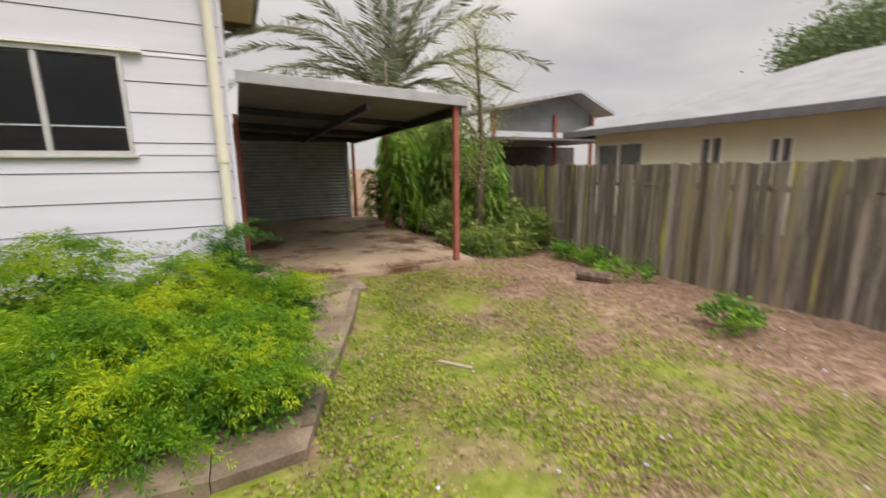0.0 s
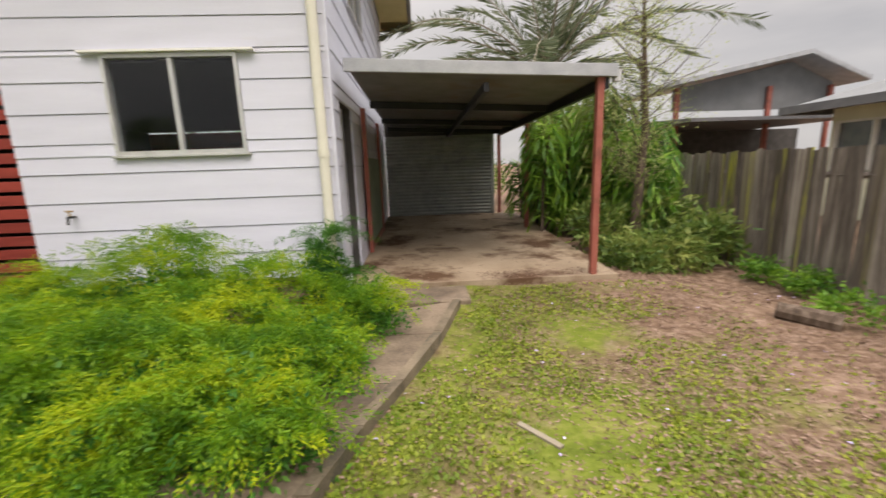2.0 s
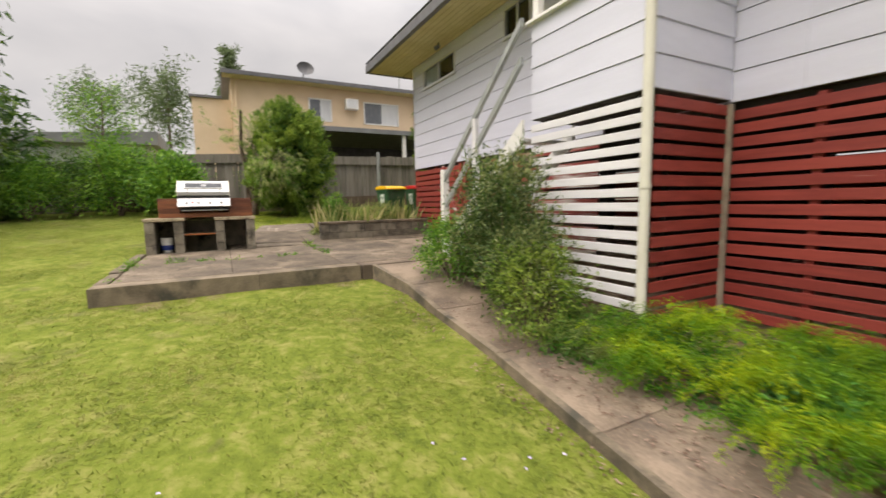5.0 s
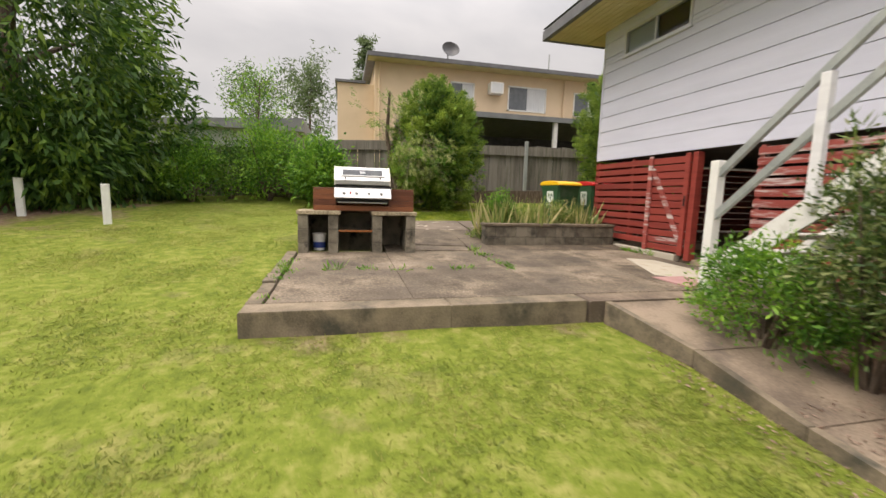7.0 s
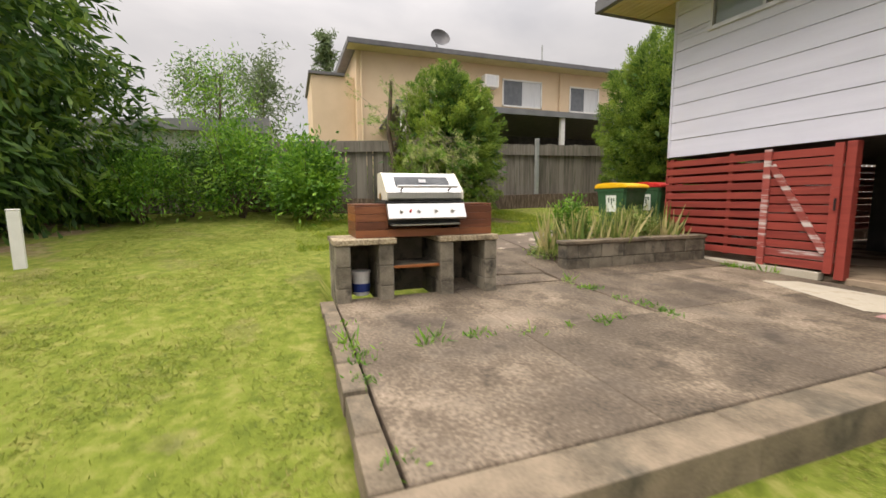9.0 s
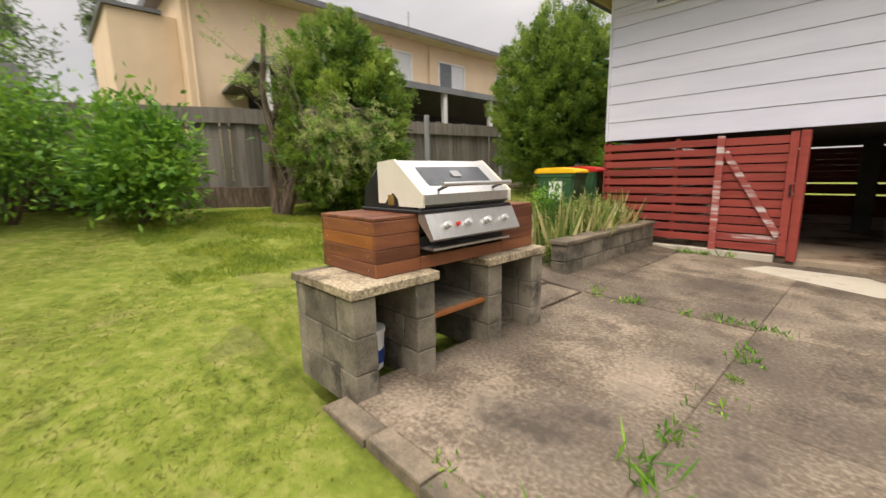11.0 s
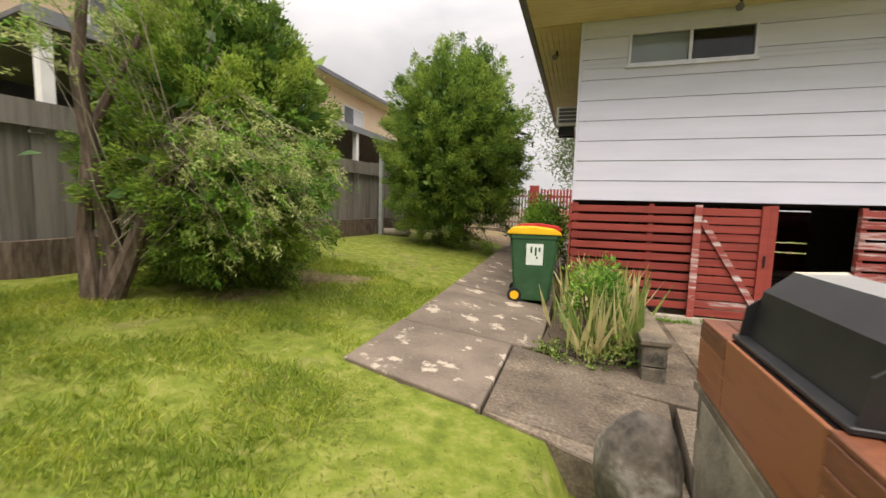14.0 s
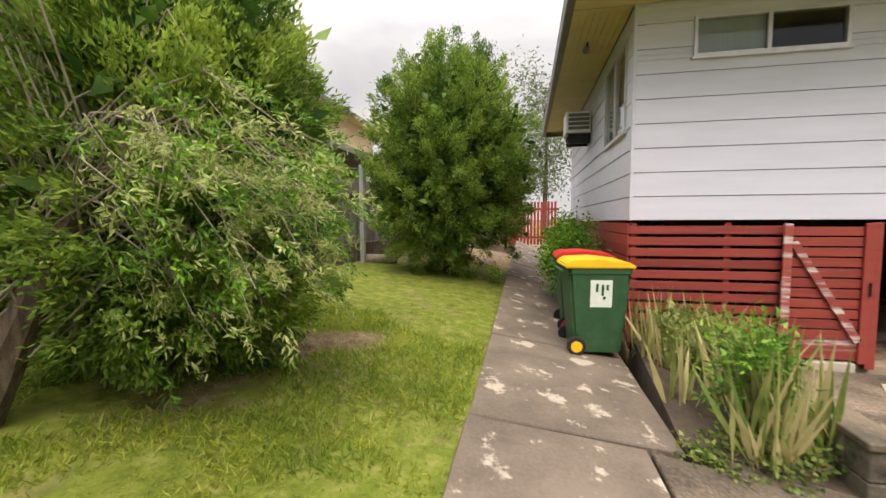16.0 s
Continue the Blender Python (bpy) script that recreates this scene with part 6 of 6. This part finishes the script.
def bottlebrush():
    t = thing("bottlebrush_tree", "leaning bottlebrush tree with pale tangled twigs", "tree")
    bm, tw = bmesh.new(), bmesh.new()
    b = Vector((-16.76, 1.24, 1.25))
    limb(bm, [b, b + Vector((0.05, 0.05, 0.6)), b + Vector((0.1, -0.1, 1.3)), b + Vector((0.15, -0.25, 2.2)), b + Vector((0.3, -0.2, 3.3))], 0.12, 0.035)
    limb(bm, [b, b + Vector((0.22, 0.08, 0.5)), b + Vector((0.5, 0.15, 1.1)), b + Vector((0.85, 0.3, 1.7)), b + Vector((1.2, 0.5, 2.0))], 0.12, 0.035)
    limb(bm, [b + Vector((-0.05, -0.1, 0)), b + Vector((-0.08, -0.12, 0.8)), b + Vector((0.1, -0.15, 1.7)), b + Vector((0.35, 0.2, 2.7))], 0.10, 0.03)
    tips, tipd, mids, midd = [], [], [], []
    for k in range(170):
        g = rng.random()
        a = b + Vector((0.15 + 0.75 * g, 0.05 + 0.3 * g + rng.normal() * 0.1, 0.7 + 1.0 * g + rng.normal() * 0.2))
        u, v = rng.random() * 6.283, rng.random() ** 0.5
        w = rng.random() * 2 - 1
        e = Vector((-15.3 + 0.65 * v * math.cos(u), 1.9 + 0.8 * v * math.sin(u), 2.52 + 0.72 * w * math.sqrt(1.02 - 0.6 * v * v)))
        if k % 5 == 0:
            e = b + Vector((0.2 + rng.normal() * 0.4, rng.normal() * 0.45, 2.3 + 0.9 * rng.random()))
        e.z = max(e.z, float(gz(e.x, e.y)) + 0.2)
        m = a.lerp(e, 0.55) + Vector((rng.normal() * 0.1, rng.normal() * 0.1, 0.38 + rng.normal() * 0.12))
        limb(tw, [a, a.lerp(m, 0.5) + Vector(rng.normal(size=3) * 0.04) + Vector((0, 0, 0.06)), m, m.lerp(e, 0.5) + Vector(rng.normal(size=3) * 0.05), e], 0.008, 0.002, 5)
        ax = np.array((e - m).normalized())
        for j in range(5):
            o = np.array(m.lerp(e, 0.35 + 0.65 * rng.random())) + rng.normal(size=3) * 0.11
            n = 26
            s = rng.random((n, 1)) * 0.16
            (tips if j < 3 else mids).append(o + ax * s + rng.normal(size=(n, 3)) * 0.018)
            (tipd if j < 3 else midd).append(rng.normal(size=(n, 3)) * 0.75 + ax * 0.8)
    part("trunk", bm, "bark", t, "shaggy brown bark")
    tagged(part("twig_tangle", tw, "twig", t, "pale tangled bare twigs"), kind="stuff")
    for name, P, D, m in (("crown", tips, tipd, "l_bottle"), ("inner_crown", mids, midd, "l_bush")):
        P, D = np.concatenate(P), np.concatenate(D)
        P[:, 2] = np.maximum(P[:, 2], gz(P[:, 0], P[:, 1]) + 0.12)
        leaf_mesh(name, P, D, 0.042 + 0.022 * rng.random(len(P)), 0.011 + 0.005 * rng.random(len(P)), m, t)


bottlebrush()


def mango():
    t = thing("mango_tree", "large dense mango tree with drooping dark leaves", "tree")
    P, D = [], []
    for c, r, n in (((-15.8, -7.5, 5.2), (3.3, 3.0, 3.7), 760), ((-15.6, -6.4, 2.5), (1.3, 1.2, 1.2), 130), ((-17.5, -5.6, 3.2), (1.6, 1.4, 1.8), 170)):
        p, d = clumps(c, r, n, 26, 0.22, shell=0.55)
        P.append(p)
        D.append(d * 0.6 + rng.normal(size=d.shape) * 0.45 + np.array([0, 0, -0.45]))
    P, D = np.concatenate(P), np.concatenate(D)
    P[:, 2] = np.maximum(P[:, 2], gz(P[:, 0], P[:, 1]) + 0.15)
    leaf_mesh("crown", P, D, 0.22 + 0.12 * rng.random(len(P)), 0.065 + 0.025 * rng.random(len(P)), "l_mango", t)
    bm = bmesh.new()
    limb(bm, [(-16.4, -7.7, 1.0), (-16.3, -7.6, 2.6), (-16.2, -7.5, 4.5), (-16.2, -7.5, 6.5)], 0.26, 0.08)
    for k in range(9):
        a = k * 2.2
        limb(bm, [(-16.3, -7.6, 2.3 + 0.3 * k), (-16.3 + 2.0 * math.cos(a), -7.6 + 2.0 * math.sin(a), 3.2 + 0.35 * k)], 0.09, 0.03, 6)
    part("trunk", bm, "bark", t)


mango()
for x, y, rx, rz, m, leaf in ((-18.3, -3.6, 1.2, 1.0, "l_mango", 0.1), (-17.2, -4.3, 1.0, 0.9, "l_bush", 0.1), (-19.4, -2.2, 1.0, 1.0, "l_shrub", 0.09), (-18.9, -0.9, 0.9, 0.7, "l_shrub", 0.1), (-13.0, -8.6, 1.6, 1.8, "l_mango", 0.14), (-10.0, -8.9, 1.7, 1.6, "l_mango", 0.14), (-19.9, 0.6, 0.6, 0.7, "l_bush", 0.1), (-16.9, -0.9, 0.85, 1.0, "l_bush", 0.15), (-17.9, -2.4, 1.1, 1.25, "l_bush", 0.12)):
    z = float(gz(x, y))
    shrub("boundary_bush", "leafy mixed green bush along the boundary", (x, y, z + rz * 0.85), (rx, rx * 0.85, rz), 105, 46, 0.17, leaf, leaf * 0.36, m, group="boundary bushes", shell=0.25)


def wispy_tree(name, label, x, y, z, h, r, n, material, leaf, top=0.5):
    t = thing(name, label, "tree")
    bm = bmesh.new()
    limb(bm, [(x, y, z - 0.1), (x + 0.1, y, z + h * 0.5), (x, y + 0.1, z + h)], 0.02 * h + 0.015, 0.012, 7)
    P, D = [], []
    for k in range(n):
        s = (1 - top) + top * rng.random()
        a = rng.random() * 6.28
        rr = r * (0.35 + 0.65 * rng.random()) * (1.25 - 0.75 * abs(s - 0.6) * 2)
        o = Vector((x, y, z + h * s))
        e = o + Vector((math.cos(a) * rr, math.sin(a) * rr, rr * (0.3 + 0.9 * rng.random())))
        limb(bm, [o, e], 0.004 + 0.0006 * h, 0.002, 4)
        q = rng.random((40, 1)) ** 0.6
        p = np.array(o) * (1 - q) + np.array(e) * q + rng.normal(size=(40, 3)) * 0.12 * r
        P.append(p)
        D.append(rng.normal(size=(40, 3)) + np.array([0, 0, -0.3]))
    part("trunk", bm, "bark", t)
    P, D = np.concatenate(P), np.concatenate(D)
    leaf_mesh("crown", P, D, leaf * (0.7 + 0.6 * rng.random(len(P))), leaf * 0.28, material, t)


wispy_tree("slender_tree", "slender feathery young tree beside the carport", 4.15, 6.9, -0.1, 4.1, 0.85, 130, "l_bottle", 0.05, 0.72)
wispy_tree("pine_spire", "narrow pale tree beyond the flats", -39, 1.5, 2, 11.5, 1.0, 110, "l_far", 0.4, 0.8)
wispy_tree("far_gum", "pale thin eucalypt beyond the fence", -42, -3, 2, 9.5, 3.0, 70, "l_far", 0.4, 0.6)
wispy_tree("far_gum", "pale thin eucalypt beyond the fence", -33, -5.5, 2, 6.5, 2.2, 70, "l_far", 0.25, 0.7)
wispy_tree("far_gum", "pale thin eucalypt beyond the back fence", -12.5, 27, 1.5, 9.0, 3.6, 120, "l_far", 0.3, 0.75)
wispy_tree("sapling", "thin bright sapling among the boundary bushes", -19.6, -3.0, 1.4, 3.8, 1.2, 50, "l_bush", 0.13, 0.7)


def palm():
    t = thing("palm_tree", "tall palm with long arching feather fronds", "palm")
    x, y, z = 4.9, 14.0, 4.0
    bm = bmesh.new()
    limb(bm, [(x, y, -0.1), (x, y, 2.0), (x, y, 3.6)], 0.3, 0.26, 14)
    limb(bm, [(x, y, 3.6), (x, y, 4.9)], 0.42, 0.2, 14)
    part("trunk", bm, "bark", t)
    st = bmesh.new()
    P, D = [], []
    for k in range(30):
        a = k * 2.39996
        el = 0.35 + 1.0 * rng.random()
        L = 5.3 * (0.85 + 0.3 * rng.random())
        pts = []
        for s in np.linspace(0, 1, 9):
            r = L * s * math.cos(el) * (1 + 0.15 * s)
            h = L * (s * math.sin(el) - 0.40 * s ** 2.4 * (0.45 + math.cos(el)))
            pts.append(np.array([x + math.cos(a) * r, y + math.sin(a) * r, z + h]))
        limb(st, [Vector(p) for p in pts], 0.035, 0.006, 5)
        side = np.array([-math.sin(a), math.cos(a), 0])
        for s in np.linspace(0.12, 0.99, 62):
            i = min(int(s * 8), 7)
            f = s * 8 - i
            p = pts[i] * (1 - f) + pts[i + 1] * f
            ax = pts[i + 1] - pts[i]
            ax /= np.linalg.norm(ax)
            for sg in (-1, 1):
                P.append(p)
                D.append(side * sg * 0.8 + ax * 0.65 + np.array([0, 0, 0.15 - 0.35 * rng.random()]))
    P, D = np.array(P), np.array(D)
    part("frond_stalk", st, "twig", t)
    leaf_mesh("frond", P, D, 0.5 + 0.2 * rng.random(len(P)), 0.05, "l_palm", t, fold=0.1)


palm()


def strap_plants():
    """Hanging strap-leaved plants and low growth beside the carport."""
    for x, y, h in ((3.5, 8.3, 2.6), (3.8, 9.2, 2.9), (4.3, 8.4, 2.8), (3.6, 10.3, 2.7), (4.5, 10.0, 3.2), (4.6, 7.4, 2.3)):
        t = thing("dracaena", "dense dracaena with long drooping strap leaves", "plant", "dracaenas beside the carport")
        bm = bmesh.new()
        P, D, L = [], [], []
        for k in range(6):
            xx, yy = x + rng.normal() * 0.28, y + rng.normal() * 0.28
            hh = h * (0.45 + 0.55 * rng.random())
            limb(bm, [(xx, yy, -0.15), (xx, yy, hh * 0.5), (xx + rng.normal() * 0.1, yy, hh)], 0.03, 0.015, 6)
            n = 150
            s = rng.random(n) ** 0.7
            a = rng.random(n) * 6.28
            q = np.stack([np.full(n, xx), np.full(n, yy), hh * (0.2 + 0.8 * s)], 1)
            d = np.stack([np.cos(a), np.sin(a), 0.5 - 1.0 * rng.random(n)], 1)
            P += [q, q + d / np.linalg.norm(d, axis=1, keepdims=True) * 0.26]
            D += [d, d * 0.6 + np.array([0, 0, -1.0])]
            L += [np.full(n, 0.34), np.full(n, 0.36)]
        part("stem", bm, "bark", t)
        P, D, L = np.concatenate(P), np.concatenate(D), np.concatenate(L)
        leaf_mesh("leaf", P, D, L, 0.045, "l_bush" if h < 2.8 else "l_shrub", t)
    for x, y, r, h in ((3.7, 6.0, 0.4, 0.35), (4.3, 6.2, 0.5, 0.45), (4.95, 6.3, 0.4, 0.6), (4.6, 7.0, 0.5, 0.9), (3.6, 6.9, 0.4, 0.8)):
        shrub("garden_plant", "low broad-leaved green plant by the fence", (x, y, h * 0.55 - 0.05), (r, r * 0.8, h * 0.6), 45, 22, 0.09, 0.14, 0.04, "l_shrub", "plant", "low plants by the fence")
    for x, y, r in ((4.85, 4.0, 0.35), (5.15, 4.9, 0.2), (5.0, 5.4, 0.2), (4.2, 2.2, 0.25)):
        shrub("weed_clump", "low clump of leafy weeds in the litter", (x, y, 0.0), (r, r, 0.16), 26, 24, 0.05, 0.06, 0.03, "l_bush", "weed", "weeds in the litter", trunk=False, low=-0.1)
    # crown of a spreading tree and scrub beyond the east fence
    shrub("spreading_tree", "broad pale green tree beyond the roofs", (30, 9.0, 6.4), (5.0, 5.4, 3.0), 420, 45, 0.45, 0.3, 0.12, "l_far", "tree", low=-0.2)
    for x, y, h, r in ((7.2, 15.5, 2.2, 1.6), (6.6, 12.0, 1.4, 1.0), (2.6, 17.0, 1.5, 1.6), (-2.0, 17.5, 1.6, 1.8), (-6.0, 18.0, 1.8, 2.0)):
        shrub("scrub", "loose green scrub beyond the carport", (x, y, h * 0.75), (r, r, h * 0.8), 110, 36, 0.2, 0.14, 0.05, "l_bush", group="scrub beyond the fence")


strap_plants()


# weeds in the patio joints
def joint_weeds():
    P, D, L = [], [], []
    for k in range(40):
        j = k % 4
        x, y = ((-9.5 + rng.normal() * 0.03, -0.8 + 2.4 * rng.random()), (-7.95 - 2.6 * rng.random(), -0.91), (-8.0 - 3.0 * rng.random(), 1.9 + rng.normal() * 0.03), (-10.0 - 1.3 * rng.random(), 4.82))[j]
        n, r = 18, 0.03 + 0.035 * rng.random()
        P.append(np.array([x, y, float(sz(x, y))]) + rng.normal(size=(n, 3)) * np.array([r, r, 0.0]))
        D.append(rng.normal(size=(n, 3)) * 0.6 + np.array([0, 0, 0.8]))
        L.append((0.03 + 0.05 * rng.random(n)) * (2.4 if k % 9 == 0 else 1.0))
    w = leaf_mesh("joint_weeds", np.concatenate(P), np.concatenate(D), np.concatenate(L), 0.014, "l_bush")
    tagged(w, "small green weeds in the patio joints", "weeds", kind="stuff")


joint_weeds()


# ---- lawn ----
def scatter(n, x0, x1, y0, y1):
    return x0 + (x1 - x0) * rng.random(n), y0 + (y1 - y0) * rng.random(n)


def on_lawn(x, y):
    patio_area = (x < -7.86) & (x > -12.3) & (y > -1.1)
    west = (x < -11.4) & (x > -14.0) & (y > 0.62 + np.clip((-12.0 - x) * 0.3, 0, 0.62))
    south = (y > np.interp(x, [p[0] for p in PATH_EDGE], [p[1] for p in PATH_EDGE])) & (x > -7.9) & (x < 0.28)
    side = (y > 2.0) & (x > -0.4) & (x < 0.28 + (y - 2.3) * 0.39) & (y < 5.3)
    port = (y > 5.25) & (x < 3.3)
    return ~(patio_area | west | south | side | port)


def lawn():
    P, D, L, W = [], [], [], []
    for n, a in ((130000, (-9.5, 3.2, -2.6, 2.6)), (70000, (-16.5, -9.5, -4.2, 3.5)), (26000, (-17.5, -13.9, 3.0, 9.0)), (16000, (-7, 4.5, -2.6, 5.3)), (24000, (-13, -5, -5.5, -2.0))):
        x, y = scatter(n, *a)
        dens = np.array([noise.noise((px * 0.9, py * 0.9, 3.0)) for px, py in zip(x, y)])
        bare = 0.45 * np.clip((x + 0.8) / 1.2, 0, 1) + 0.65 * np.clip((x - 2.2 + 0.2 * (y - 3)) / 1.6, 0, 1)
        keep = on_lawn(x, y) & (rng.random(n) < np.clip(0.95 + 0.5 * dens - bare, 0.08, 1.0))
        x, y = x[keep], y[keep]
        tall = 1.0 + 0.7 * np.clip(dens[keep], 0, 1)
        P.append(np.stack([x, y, gz(x, y) - 0.004], 1))
        D.append(np.stack([rng.normal(size=len(x)) * 0.75, rng.normal(size=len(x)) * 0.75, np.full(len(x), 0.28)], 1))
        L.append((0.022 + 0.03 * rng.random(len(x))) * tall)
        W.append(0.0045 + 0.0045 * rng.random(len(x)))
    g = leaf_mesh("grass", np.concatenate(P), np.concatenate(D), np.concatenate(L), np.concatenate(W), "l_grass", flat=3.0)
    tagged(g, "short patchy green lawn grass", "grass", kind="stuff")
    # clover-like weeds in the near lawn
    x, y = scatter(90000, -3.2, 4.4, -1.6, 5.2)
    dens = np.array([noise.noise((px * 1.6, py * 1.6, 9.0)) for px, py in zip(x, y)])
    keep = on_lawn(x, y) & (dens + 0.3 * rng.random(len(x)) - 0.25 * np.clip(-x - 0.5, 0, 1) > 0.05) & (rng.random(len(x)) > np.clip((x - 2.4) / 1.8, 0, 0.95))
    x, y = x[keep], y[keep]
    w = leaf_mesh("lawn_weeds", np.stack([x, y, gz(x, y) + 0.005], 1), rng.normal(size=(len(x), 3)) * np.array([1, 1, 0.3]) + np.array([0, 0, 0.25]), 0.02 + 0.02 * rng.random(len(x)), 0.018 + 0.012 * rng.random(len(x)), "l_weed", flat=2.0)
    tagged(w, "small round-leaved weeds in the lawn", "weeds", kind="stuff")
    # longer soft grass below the trees and beside the patio
    x, y = scatter(60000, -17.6, -13.4, -1.2, 4.6)
    dens = np.array([noise.noise((px * 1.3, py * 1.3, 5.0)) for px, py in zip(x, y)])
    keep = on_lawn(x, y) & (dens + 0.3 * rng.random(len(x)) > 0.08)
    x, y = x[keep], y[keep]
    w = leaf_mesh("tall_grass", np.stack([x, y, gz(x, y) - 0.004], 1), rng.normal(size=(len(x), 3)) * np.array([0.6, 0.6, 0.2]) + np.array([0, 0, 0.6]), 0.05 + 0.06 * rng.random(len(x)), 0.006 + 0.006 * rng.random(len(x)), "l_weed", flat=1.0)
    tagged(w, "soft uncut bright green grass below the trees", "grass", kind="stuff")
    # dry leaves and petals
    xs, ys = [], []
    for n, a in ((22000, (1.5, 5.3, 0.0, 5.6)), (16000, (-2.6, 2.5, -1.5, 5.0)), (3600, (-7.3, 0.6, 2.1, 3.2)), (900, (0.2, 3.0, 5.4, 11.0)), (900, (-17, -14.2, 1.8, 6.5)), (900, (-17, -12.6, 9.5, 14))):
        x, y = scatter(n, *a)
        xs.append(x)
        ys.append(y)
    x, y = np.concatenate(xs), np.concatenate(ys)
    z = gz(x, y) + 0.008 + 0.078 * ((y > 2.45) & (y < 3.2) & (x > -7.4) & (x < 0.3)) + np.where((y > 5.3) & (x < 3.2) & (x > 0), 0.14 + 0.0144 * (y - 5.3) - gz(x, y), 0)
    q = leaf_mesh("leaf_litter", np.stack([x, y, z], 1), rng.normal(size=(len(x), 3)) * np.array([1, 1, 0.12]), 0.014 + 0.03 * rng.random(len(x)), 0.007 + 0.013 * rng.random(len(x)), "litter", flat=4.0)
    tagged(q, "dry brown fallen leaves and twigs", "leaf litter", kind="stuff")
    x, y = scatter(240, -4.5, 5.2, -1.5, 5.0)
    keep = on_lawn(x, y)
    x, y = x[keep], y[keep]
    q = leaf_mesh("fallen_petals", np.stack([x, y, gz(x, y) + 0.03], 1), rng.normal(size=(len(x), 3)) * np.array([1, 1, 0.2]), 0.028, 0.018, "petal", flat=3.0)
    tagged(q, "scattered mauve fallen petals on the lawn", "petals", kind="stuff")


lawn()
